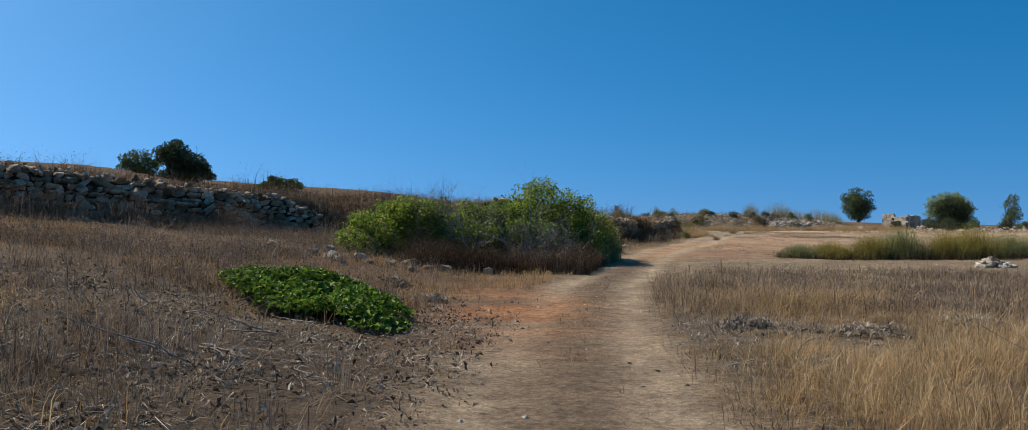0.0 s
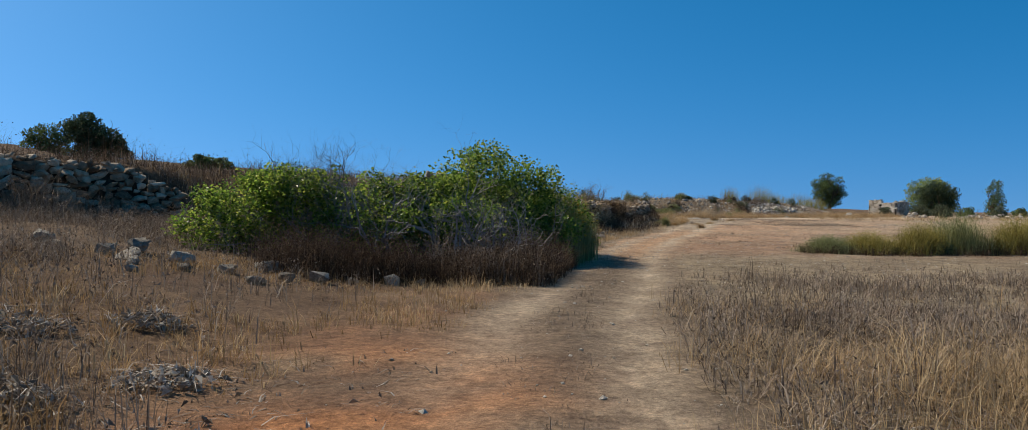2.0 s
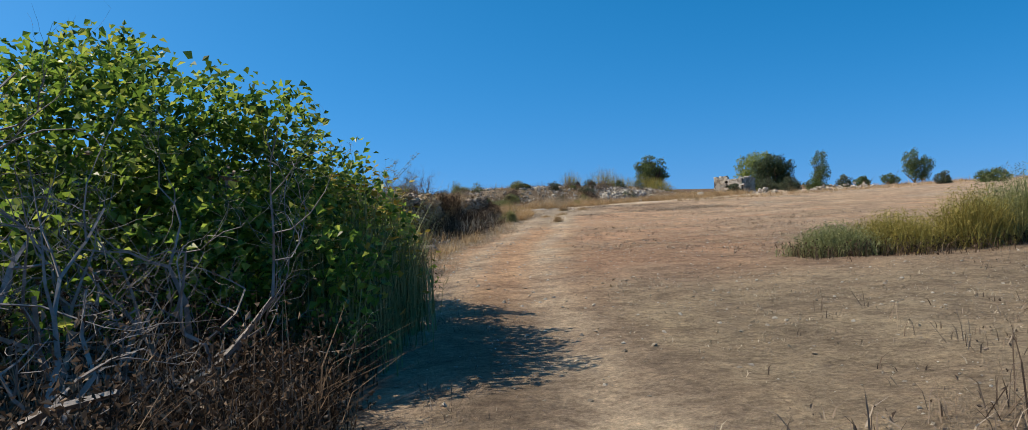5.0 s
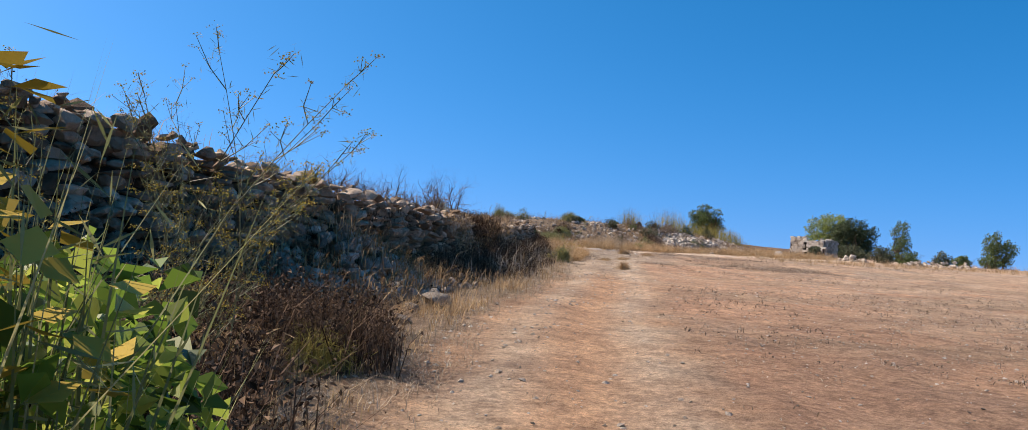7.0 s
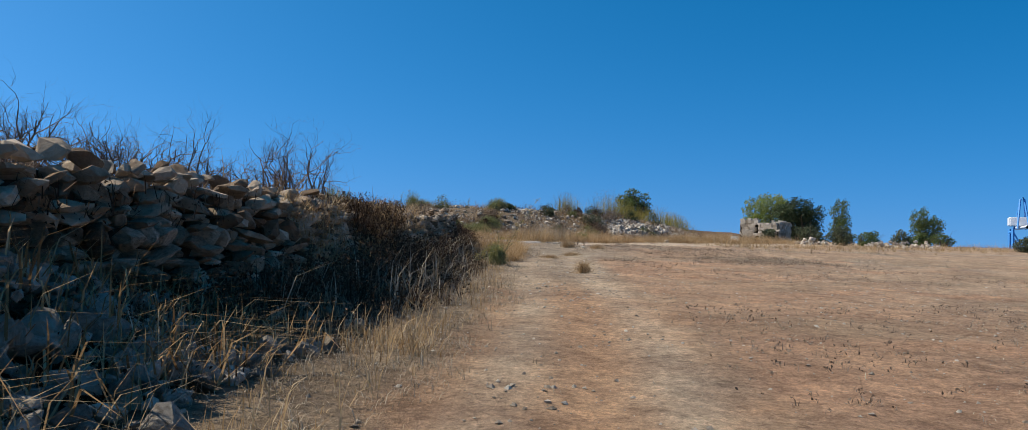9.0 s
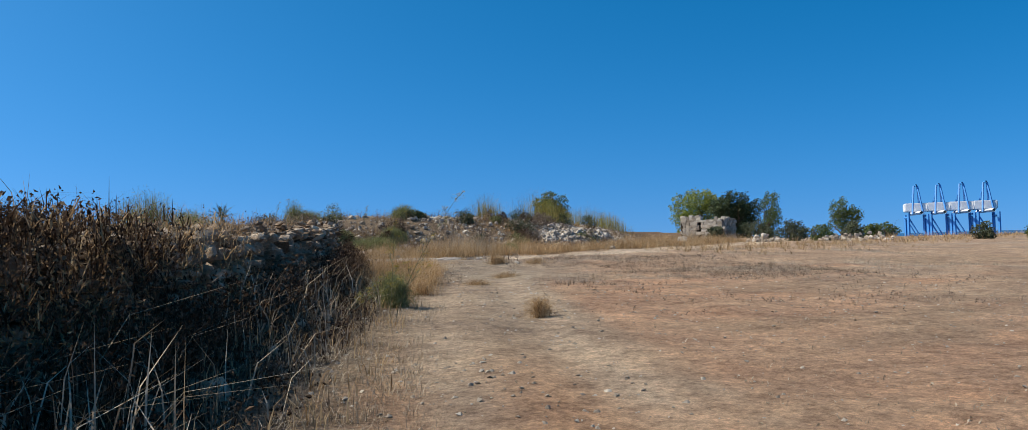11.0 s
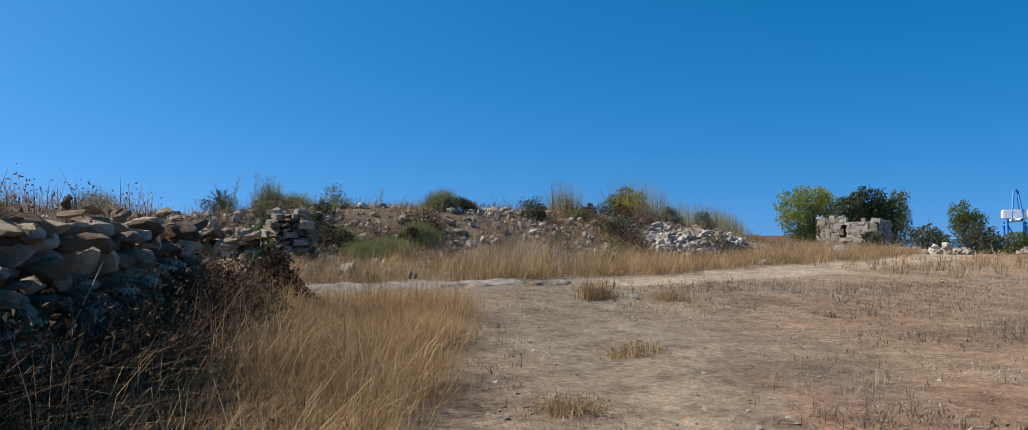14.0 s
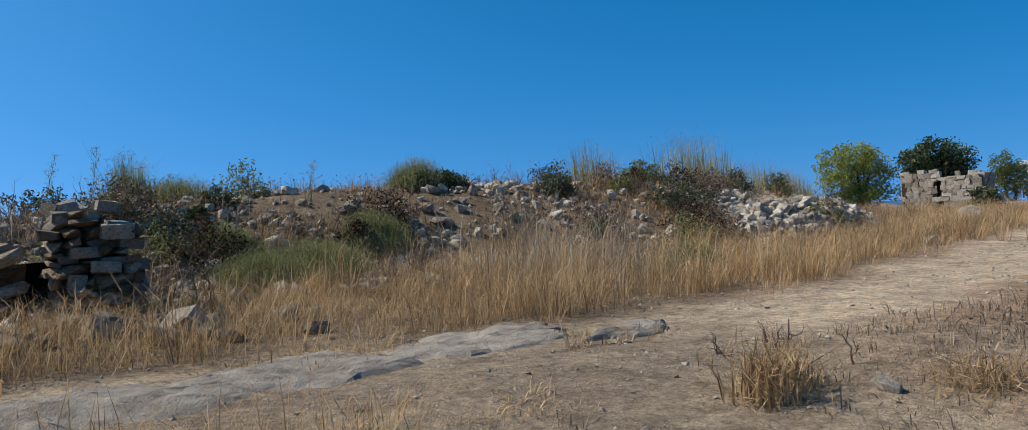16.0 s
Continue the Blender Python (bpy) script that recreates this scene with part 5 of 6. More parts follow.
# ---- ruined hut ----
def hut():
    rng = np.random.default_rng(81)
    x0, y0 = 27.9, 60.8
    z0 = float(height(x0, y0)) - 0.05
    ob = thing("ruined_hut", "roofless ruined hut of pale rubble stone with a narrow doorway", "hut", (x0, y0, z0))
    ang = radians(-57)
    ax, ay = np.array([math.cos(ang), math.sin(ang), 0]), np.array([-math.sin(ang), math.cos(ang), 0])
    w, dep = 1.75, 1.5

    def wall(name, p, run, length, tops, gap=None):
        """Stones laid in courses along run from p, with a slit left open."""
        pl, sz, tn = [], [], []
        z = 0.0
        while z < 1.6:
            ch = rng.uniform(0.08, 0.15)
            s = rng.uniform(0, 0.08)
            while s < length:
                sw = rng.uniform(0.1, 0.24)
                c = s + sw / 2
                if z + ch * 0.6 < np.interp(c, np.linspace(0, length, len(tops)), tops) + rng.normal(0, 0.03) and not (gap and gap[0] < c < gap[1]):
                    pl.append(p + run * c + [0, 0, z + ch / 2])
                    sz.append((sw * 1.1, 0.3, ch * 1.15))
                    tn.append((rng.normal(0, 0.06), rng.normal(0, 0.06), math.atan2(run[1], run[0]) + rng.normal(0, 0.08)))
                s += sw * 0.96
            z += ch * 0.92
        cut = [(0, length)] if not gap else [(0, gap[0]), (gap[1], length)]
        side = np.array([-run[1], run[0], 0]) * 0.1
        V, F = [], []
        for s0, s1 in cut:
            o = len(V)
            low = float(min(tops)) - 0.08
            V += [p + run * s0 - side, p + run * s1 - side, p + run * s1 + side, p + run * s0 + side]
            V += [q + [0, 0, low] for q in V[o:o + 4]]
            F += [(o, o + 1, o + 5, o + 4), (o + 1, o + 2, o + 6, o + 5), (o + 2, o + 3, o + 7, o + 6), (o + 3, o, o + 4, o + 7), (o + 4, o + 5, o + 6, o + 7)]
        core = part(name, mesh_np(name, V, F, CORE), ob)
        for k in range(len(pl)):
            blk = new("block", PALE_BLOCKS[rng.integers(12)])
            blk.parent = core
            blk.matrix_basis = Matrix.LocRotScale(Vector(pl[k]), Euler(tn[k]), Vector(sz[k]))

    a = -ax * w / 2 - ay * dep / 2
    wall("front_wall", a, ax, w, [1.0, 1.15, 1.1, 0.92, 0.96, 0.9], (0.78, 0.88))
    wall("side_wall", a + ax * w, ay, dep, [1.0, 1.05, 1.0])
    wall("back_wall", a + ay * dep, ax, w, [0.9, 1.0, 1.0])
    wall("side_wall", a, ay, dep, [1.1, 1.0, 0.9])
    # dark slab added behind the slit as the shade of the interior
    sv = np.array([(x, y, z) for z in (0, 0.85) for x, y in ((0.72, 0.1), (0.96, 0.1), (0.96, 0.14), (0.72, 0.14))])
    sv = a + sv[:, :1] * ax + sv[:, 1:2] * ay + sv[:, 2:] * [0, 0, 1]
    part("doorway", mesh_np("doorway", sv, [(0, 1, 5, 4), (1, 2, 6, 5), (2, 3, 7, 6), (3, 0, 4, 7), (4, 5, 6, 7)], DARKHOLE), ob, "dark slab standing in for shade inside the narrow doorway")


hut()


# ---- harbour cranes ----
def beam(p, q, w):
    p, q = np.array(p, float), np.array(q, float)
    return [(p, w / 2), (q, w / 2)]


def harbour_crane():
    ob = thing("harbour_crane", "blue ship-to-shore container crane with a white machinery house", "crane", (0, 0, 0), "container cranes")
    for sx in (-4.5, 4.5):
        for sy in (-4, 4):
            v, f = tubes([beam((sx, sy, 0), (sx, sy, 17), 1.3)], 4)
            part("leg", mesh_np("leg", v, f, CRANE_BLUE), ob)
    for z in (6, 15.5):
        for sy in (-4, 4):
            v, f = tubes([beam((-4.5, sy, z), (4.5, sy, z), 1.2)], 4)
            part("portal_beam", mesh_np("portal_beam", v, f, CRANE_BLUE), ob)
    for sx in (-4.5, 4.5):
        v, f = tubes([beam((sx, -4, 0.6), (sx, 4, 16), 0.6)], 4)
        part("brace", mesh_np("brace", v, f, CRANE_BLUE), ob)
    v, f = tubes([beam((-14, 0, 17.6), (16, 0, 17.6), 1.6)], 4)
    part("boom", mesh_np("boom", v, f, CRANE_WHITE), ob, "white horizontal boom")
    bm = bmesh.new()
    bmesh.ops.create_cube(bm, size=1, matrix=Matrix.LocRotScale((2, 0, 20.2), None, (6, 9.5, 4.0)))
    bmesh.ops.bevel(bm, geom=bm.edges, offset=0.4, segments=2, affect="EDGES")
    me = bpy.data.meshes.new("machinery_house")
    bm.to_mesh(me)
    bm.free()
    me.materials.append(CRANE_WHITE)
    part("machinery_house", me, ob, "white machinery house")
    for sy in (-2.5, 2.5):
        v, f = tubes([beam((-4.5, sy * 0.9, 17), (-1, sy * 0.3, 30), 0.8), beam((4.5, sy * 0.9, 17), (-1, sy * 0.3, 30), 0.8)], 4)
        part("apex_frame", mesh_np("apex_frame", v, f, CRANE_BLUE), ob)
    v, f = tubes([beam((-2.4, 0, 30.2), (0.4, 0, 30.2), 1.2)], 6)
    part("apex_cap", mesh_np("apex_cap", v, f, CRANE_BLUE), ob)
    return ob


crane = harbour_crane()
spots = [(48.6 + 1.25 * k) for k in range(4)]
for k, a in enumerate(spots):
    m = pose(4 + 420 * math.sin(radians(a)), 26 + 420 * math.cos(radians(a)), -8.2, 0, 0, 50)
    if k == 0:
        crane.matrix_basis = m
    else:
        copy_thing(crane, m)


def quay_block(name, label, x, y, z, sx, sy, sz, material):
    bm = bmesh.new()
    bmesh.ops.create_cube(bm, size=1, matrix=Matrix.LocRotScale((0, 0, sz / 2), None, (sx, sy, sz)))
    ridge = [e for e in bm.edges if all(v.co.z > sz * 0.9 for v in e.verts)]
    bmesh.ops.bevel(bm, geom=ridge, offset=sz * 0.25, segments=1, affect="EDGES")
    me = bpy.data.meshes.new(name)
    bm.to_mesh(me)
    bm.free()
    me.materials.append(material)
    ob = new(name, me)
    ob.matrix_basis = pose(x, y, z, 0, 0, -42)
    tagged(ob, label, "shed", "quay sheds")


for a, d, w, h, mt, lb in ((44.5, 400, 7, 3.5, SHED_RED, "red steel shed on the far quay"), (46.0, 400, 12, 4.5, CRANE_WHITE, "white shed on the far quay"), (45.2, 430, 8, 5, CRANE_WHITE, "white shed on the far quay"), (47.2, 390, 9, 5, CRANE_WHITE, "white shed on the far quay")):
    quay_block("quay_shed", lb, 4 + d * math.sin(radians(a)), 26 + d * math.cos(radians(a)), -8.0, w, 8, h, mt)


# ---- grass, weeds and litter ----
def stuff(name, label, category, me):
    tagged(new(name, me), label, category, kind="stuff")


def grass_patch(name, label, area, count, density, tall, material, seed, width=0.006, lean=0.35, tuft=0):
    """A stand of blades; with tuft, the blades grow in tufts of that many."""
    rng = np.random.default_rng(seed)
    p = scatter(*area, count, density, rng)
    h = np.asarray(tall(p[:, 0], p[:, 1])) * rng.uniform(0.55, 1.2, len(p))
    way = None
    if tuft:
        k = rng.integers(max(1, tuft // 2), tuft + tuft // 2 + 1, len(p))
        tone = np.repeat(rng.uniform(-0.3, 0.3, len(p)), k)
        h = np.repeat(h * np.minimum(rng.lognormal(-0.08, 0.35, len(p)), 1.6), k) * rng.uniform(0.35, 1.1, k.sum())
        off = rng.normal(0, 0.012 * tuft ** 0.6, (k.sum(), 2))
        p = np.repeat(p, k, 0) + np.concatenate([off, np.zeros((k.sum(), 1))], 1)
        way = np.arctan2(off[:, 1], off[:, 0])
    v, f, r = blades(p, h, width * rng.uniform(0.6, 1.4, len(p)), lean, 0.7, rng, way)
    if tuft:
        r = np.clip(0.2 + 0.6 * r + np.repeat(tone, 5), 0, 1)
    stuff(name, label, "grass", mesh_np(name, v, f, material, r))


def weed_patch(name, label, area, count, density, tall, material, seed, heads=5, leafsize=0.03, stems=3, lean=0.7):
    """Dead upright weeds: thin stems with curled leaves and seed heads along them."""
    rng = np.random.default_rng(seed)
    p = scatter(*area, count, density, rng)
    h = np.asarray(tall(p[:, 0], p[:, 1])) * rng.uniform(0.5, 1.2, len(p))
    k = np.repeat(np.arange(len(p)), stems)
    off = np.concatenate([rng.normal(0, 0.007 * stems, (len(k), 2)), np.zeros((len(k), 1))], 1)
    a = blades(p[k] + off, h[k] * rng.uniform(0.45, 1.1, len(k)), 0.006 * rng.uniform(0.5, 1.4, len(k)), lean, 0.6, rng)
    i = np.repeat(np.arange(len(p)), max(2, heads // 2))
    m = len(i)
    c = p[i] + np.stack([rng.normal(0, 0.05, m) * h[i] / 0.3, rng.normal(0, 0.05, m) * h[i] / 0.3, h[i] * rng.uniform(0.2, 1.0, m)], 1)
    b = leaves(c, leafsize * rng.uniform(0.5, 1.4, m), 0.0, 0.5, rng)
    v, f, r = joined(a, b)
    stuff(name, label, "weeds", mesh_np(name, v, f, material, r))


# pebbles
def pebbles(label, area, count, density, seed, lo=0.008, hi=0.035):
    rng = np.random.default_rng(seed)
    p = scatter(*area, count, density, rng)
    s = lo + (hi - lo) * rng.random(len(p)) ** 3
    sz = np.stack([s, s * rng.uniform(0.7, 1.2, len(p)), s * rng.uniform(0.5, 0.8, len(p))], 1)
    v, f = stone_heap(p + [0, 0, 0.012], sz, rng.uniform(-0.5, 0.5, (len(p), 3)), rng, CHIPS)
    stuff("pebbles", label, "pebbles", mesh_np("pebbles", v, f, PALE_JOINED))


U = lambda x, y: x - track_x(y)
SCREE = lambda x, y: 1 - 0.9 * np.exp(-((x - 2.95) / 0.75) ** 2 - ((y - 28.1) / 0.9) ** 2)
LITTER = lambda x, y: step(0.05, 0.35, vnoise(x + 3, y + 9, 0.9)) * step(9.5, 7.5, y)
const = lambda h: (lambda x, y: np.full(np.shape(x), h))
# right of the track, near the start
grass_patch("dry_grass", "golden dry grass standing beside the track", (0.2, 8, 0.5, 14), 7000, lambda x, y: (1 - 0.92 * LITTER(x, y)) * step(0.65, 1.1, U(x, y)) * (0.06 + 0.94 * step(-0.1, 0.35, vnoise(x, y, 0.7))) * step(15, 11, y + 1.2 * vnoise(x, y, 0.5)) * step(9, 4, U(x, y)),
            lambda x, y: 0.2 + 0.17 * vnoise(x + 3, y, 1.5), GOLD, 801, 0.0034, 0.85, 34)
weed_patch("dead_weeds", "grey-brown dead weeds standing in the field", (0.6, 11, 6, 16.5), 13000, lambda x, y: (1 - 0.92 * LITTER(x, y)) * step(0.7, 1.3, U(x, y)) * (0.2 + 0.8 * step(-0.35, 0.25, vnoise(x + 60, y, 0.6))) * step(6.5, 9.5, y + 0.8 * vnoise(x, y, 0.6)) * step(17, 14.5, y + vnoise(x, y, 0.5)),
           lambda x, y: 0.19 + 0.16 * vnoise(x, y, 1.3), GREYBROWN, 802, 8, 0.02, 7, 1.0)
grass_patch("dry_grass", "thin bleached grass over the field", (2, 24, 4, 22), 18000, lambda x, y: step(1.0, 3, U(x, y)) * (0.3 + 0.7 * step(-0.3, 0.4, vnoise(x, y, 0.4))) * step(21, 15, y), lambda x, y: 0.12 + 0.05 * vnoise(x, y, 1.1), GREYBROWN, 803, 0.006, 0.7, 3)
grass_patch("dry_grass", "thick golden tufts of dry grass beside the track", (0.9, 6, 2.2, 9), 480, lambda x, y: (1 - 0.92 * LITTER(x, y)) * step(0.75, 1.1, U(x, y)) * step(0.1, 0.4, vnoise(x + 12, y, 0.8)), lambda x, y: 0.3 + 0.1 * vnoise(x, y, 1.1), GOLD, 871, 0.003, 0.75, 80)
grass_patch("dead_mat", "dark matted stems under the golden grass", (0.7, 9, 1.5, 13), 9000, lambda x, y: step(0.65, 1.0, U(x, y)) * (0.3 + 0.7 * step(-0.2, 0.3, vnoise(x + 80, y, 0.9))), const(0.07), GREYBROWN, 872, 0.005, 1.3, 6)
# left of the track, near the start
grass_patch("dry_grass", "brown dry grass in patches", (-9, 0.5, 0.5, 16), 17000, lambda x, y: step(-0.6, -1.1, U(x, y)) * step(-0.15, 0.35, vnoise(x + 20, y, 0.55)) * (0.5 + 0.5 * step(4.5, 8.5, y)), lambda x, y: 0.13 + 0.08 * vnoise(x, y, 1.4), RUSSET, 804, 0.005, 0.7, 6)
weed_patch("dead_weeds", "tall brown dead weeds on the bank", (-11, -0.5, 2.0, 22), 38000, lambda x, y: step(-1.6, -3.0, U(x, y)) * (0.15 + 0.85 * step(0.0, 0.4, vnoise(x + 40, y, 0.45))) * (0.06 + 0.94 * step(6.5, 10, y)) * step(-0.1, -0.6, terrace_at(x, y)[0]),
           lambda x, y: 0.28 + 0.12 * vnoise(x, y, 0.9), GREYBROWN, 805, 6, 0.03)
p = scatter(-5.5, 1.0, 0.8, 9.5, 15000, lambda x, y: step(-0.4, -0.9, U(x, y)) * step(9.5, 7.0, y + 1.0 * vnoise(x, y, 0.6)) * (0.25 + 0.75 * step(-0.25, 0.25, vnoise(x, y, 1.1))))
s = leaves(p + [0, 0, 0.025] + np.concatenate([np.zeros((len(p), 2)), np.abs(RNG.normal(0, 0.018, (len(p), 1)))], 1), 0.04 * RNG.uniform(0.4, 1.4, len(p)), 0.6, 0.35, RNG, 0.35)
stuff("leaf_litter", "grey curled dead leaves covering the ground", "leaf litter", mesh_np("leaf_litter", *s[:2], GREYLEAF, s[2]))
p = scatter(0.8, 5.5, 1.5, 7.5, 2600, lambda x, y: step(0.25, 0.5, vnoise(x + 9, y + 2, 0.9)) * step(0.8, 1.2, U(x, y)))
s = leaves(p + [0, 0, 0.03], 0.05 * RNG.uniform(0.4, 1.4, len(p)), 0.6, 0.42, RNG, 0.35)
stuff("leaf_litter", "bleached dead leaves under the grass", "leaf litter", mesh_np("leaf_litter", *s[:2], GREYLEAF, s[2]))
grass_patch("litter_straw", "matted grey broken stalks on the ground", (-6, 1.2, 0.8, 11), 28000, lambda x, y: step(-0.4, -0.9, U(x, y)) * step(11, 7.0, y + 1.0 * vnoise(x, y, 0.6)) * (0.25 + 0.75 * step(-0.25, 0.25, vnoise(x, y, 1.1))), const(0.045), GREYLEAF, 823, 0.009, 2.2, 2)
grass_patch("litter_straw", "bleached broken stalks strewn over dark litter", (-6, 1.2, 0.8, 9.5), 26000, lambda x, y: step(-0.45, -0.9, U(x, y)) * step(9.5, 6.5, y + 1.0 * vnoise(x, y, 0.6)) * step(-0.2, 0.35, vnoise(x + 6, y + 3, 1.3)), const(0.045), BLEACHED, 861, 0.0075, 2.2, 2)
grass_patch("dry_grass", "brown tufts of dead grass among the litter", (-6, -0.6, 3.0, 9.5), 420, lambda x, y: step(-0.8, -1.4, U(x, y)) * step(0.0, 0.3, vnoise(x + 66, y, 0.8)), const(0.24), GREYBROWN, 862, 0.004, 0.55, 40)
weed_patch("dead_weeds", "dark stems under the yellow-green brush", (6.8, 17.5, 21.4, 25), 9000, lambda x, y: np.exp(-((y - np.interp(x, [6.8, 11.5, 17.5], [22.1, 22.2, 24.6])) / 0.45) ** 2), lambda x, y: 0.22 + 0.1 * vnoise(x, y, 0.9), BROWN, 863, 6, 0.03)
for hx, hy, hr in ((-1.5, 8.9, 0.4), (-1.05, 9.5, 0.3), (-2.3, 10.4, 0.45), (-1.7, 10.9, 0.3), (2.0, 7.3, 0.35), (2.9, 6.8, 0.4), (4.1, 7.6, 0.4)):
    p = scatter(hx - hr, hx + hr, hy - hr * 0.7, hy + hr * 0.7, 420, lambda x, y: step(1.0, 0.4, np.hypot((x - hx) / hr, (y - hy) / hr / 0.7)))
    p[:, 2] += 0.1 * np.clip(1 - np.hypot((p[:, 0] - hx) / hr, (p[:, 1] - hy) / hr / 0.7) ** 2, 0, 1) * RNG.random(len(p)) + 0.02
    s = joined(leaves(p, 0.06 * RNG.uniform(0.4, 1.4, len(p)), 0.5, 0.35, RNG, 0.3), blades(p, 0.05 * RNG.uniform(0.5, 1.5, len(p)), 0.007, 2.0, 0.8))
    stuff("litter_heap", "heap of bleached dead leaves and stalks", "leaf litter", mesh_np("litter_heap", *s[:2], BLEACHED, s[2]))
# under the fig bushes
weed_patch("dead_weeds", "dense dark brown dead weeds under the fig bushes", (-2.2, 2.6, 14.4, 21.8), 21000, lambda x, y: step(-0.46, -0.72, U(x, y)) * step(-3.3, -2.6, U(x, y) + 0.9 * (y < 17.0)) * step(14.8, 15.5, y + 0.2 * np.abs(x)), lambda x, y: np.maximum(0.14, 0.4 + 0.4 * vnoise(x, y, 1.2)), BROWN, 806, 24, 0.024, 3, 0.6)
weed_patch("dead_weeds", "grey-brown seeding weeds before the tall fig", (-1.6, 2.3, 15.0, 21.5), 6500, lambda x, y: step(-0.5, -0.75, U(x, y)) * step(-2.6, -1.8, U(x, y)) * step(-0.2, 0.25, vnoise(x, y, 1.5)), lambda x, y: 0.58 + 0.2 * vnoise(x, y, 1.7), GREYBROWN, 847, 8, 0.03, 4, 0.35)
grass_patch("dry_grass", "dry grass edging the weeds", (-3, 2.5, 14, 21.5), 5000, lambda x, y: step(-0.65, -0.9, U(x, y)) * step(-2.6, -1.6, U(x, y)), const(0.13), GOLD, 807, 0.006, 0.5, 5)
# along the terrace wall
weed_patch("dead_weeds", "dark dead weeds along the wall's foot", (0, 9, 22, 44.5), 44000, lambda x, y: SCREE(x, y) * step(0.12, -0.12, terrace_at(x, y)[0]) * step(-1.25, -0.6, terrace_at(x, y)[0] - 0.6 * step(40.5, 42.5, y) + 0.25 * vnoise(x, y, 0.8)) * (0.35 + 0.65 * step(-0.3, 0.3, vnoise(x, y + 8, 0.5))), lambda x, y: 0.2 + 0.13 * vnoise(x, y, 0.7), BROWN, 808, 9, 0.03)
grass_patch("long_straw", "long bent bleached stalks along the wall's foot", (0, 9, 22, 44.5), 38000, lambda x, y: SCREE(x, y) * step(0.05, -0.2, terrace_at(x, y)[0]) * step(-1.2, -0.7, terrace_at(x, y)[0]) * step(-0.2, 0.3, vnoise(x + 8, y, 0.6)) * (0.12 + 0.88 * step(36, 33, y)), lambda x, y: 0.3 + 0.12 * vnoise(x, y, 0.9), STRAW, 820, 0.0075, 0.55, 3)
grass_patch("dry_grass", "long bleached grass along the wall", (0, 9.5, 22, 45), 50000, lambda x, y: SCREE(x, y) * step(-0.1, -0.4, terrace_at(x, y)[0]) * step(-0.62, -0.85, U(x, y)) * (0.12 + 0.88 * step(-0.1, 0.45, vnoise(x + 5, y, 0.7))), lambda x, y: 0.16 + 0.1 * vnoise(x, y, 0.9), GOLD, 809, 0.006, 0.5, 5)
grass_patch("dry_grass", "dry grass tufts on the terrace", (-8, 8, 22, 52), 28000, lambda x, y: step(0.05, 0.5, terrace_at(x, y)[0]) * step(7, 3, terrace_at(x, y)[0]) * (0.2 + 0.8 * step(-0.1, 0.4, vnoise(x, y, 0.6))), const(0.27), GOLD, 810, 0.006, 0.4, 5)
weed_patch("dead_weeds", "reddish dead weeds on the old bank", (-20, 2, 6, 34), 42000, lambda x, y: step(-0.1, 0.2, terrace_at(x, y)[0]) * step(11, 3, terrace_at(x, y)[0]) * step(-2, -4, x) * (0.4 + 0.6 * step(-0.3, 0.3, vnoise(x + 7, y, 0.6))), lambda x, y: 0.46 + 0.26 * vnoise(x, y, 0.9) + 0.2 * step(1.5, 0.3, terrace_at(x, y)[0]), BROWN, 811, 5, 0.03)
weed_patch("dead_weeds", "reddish-brown dead weeds on the terrace's edge", (-2, 9, 24, 50), 46000, lambda x, y: step(0.15, 0.5, terrace_at(x, y)[0]) * step(4.5, 1.5, terrace_at(x, y)[0]) * step(-0.3, 0.3, vnoise(x + 77, y, 0.5)) * step(50, 47, y), lambda x, y: 0.27 + 0.08 * vnoise(x, y, 0.7), GREYBROWN, 821, 4, 0.022)
weed_patch("dead_weeds", "reddish-brown dead weeds on the bank's slope", (-10, 0.5, 17, 27), 14000, lambda x, y: step(-2.5, -1.0, terrace_at(x, y)[0]) * step(4, 2, terrace_at(x, y)[0]) * (0.3 + 0.7 * step(-0.3, 0.3, vnoise(x + 27, y, 0.5))), lambda x, y: 0.27 + 0.1 * vnoise(x, y, 0.6), GREYBROWN, 822, 6, 0.028)
weed_patch("dead_weeds", "dark brown weeds heaped over the tumbled wall", (3, 8, 31.5, 38), 18000, lambda x, y: step(-0.8, -0.3, terrace_at(x, y)[0]) * step(0.7, 0.3, terrace_at(x, y)[0]) * step(33.0, 34.0, y) * step(36.2, 35.2, y), lambda x, y: 0.21 + 0.12 * vnoise(x, y, 0.9), BROWN, 824, 6, 0.03)
weed_patch("field_weeds", "grey-brown weeds creeping over the open field", (2, 18, 13, 47), 14000, lambda x, y: step(0.9, 1.8, U(x, y)) * step(0.0, 0.4, vnoise(x * 0.6 + 31, y + 55, 0.9)) * step(13, 5, U(x, y)) * step(-0.6, -1.2, y - np.interp(x, CROSS_X, CROSS_Y)), const(0.06), GREYBROWN, 865, 6, 0.022, 4, 1.2)
grass_patch("dead_mat", "dead grass between the wheel ruts", (-0.7, 4, 0.8, 20), 6000, lambda x, y: step(0.34, 0.16, np.abs(U(x, y))) * step(-0.35, 0.2, vnoise(x, y, 1.0)), const(0.06), GREYBROWN, 866, 0.004, 1.2, 7)
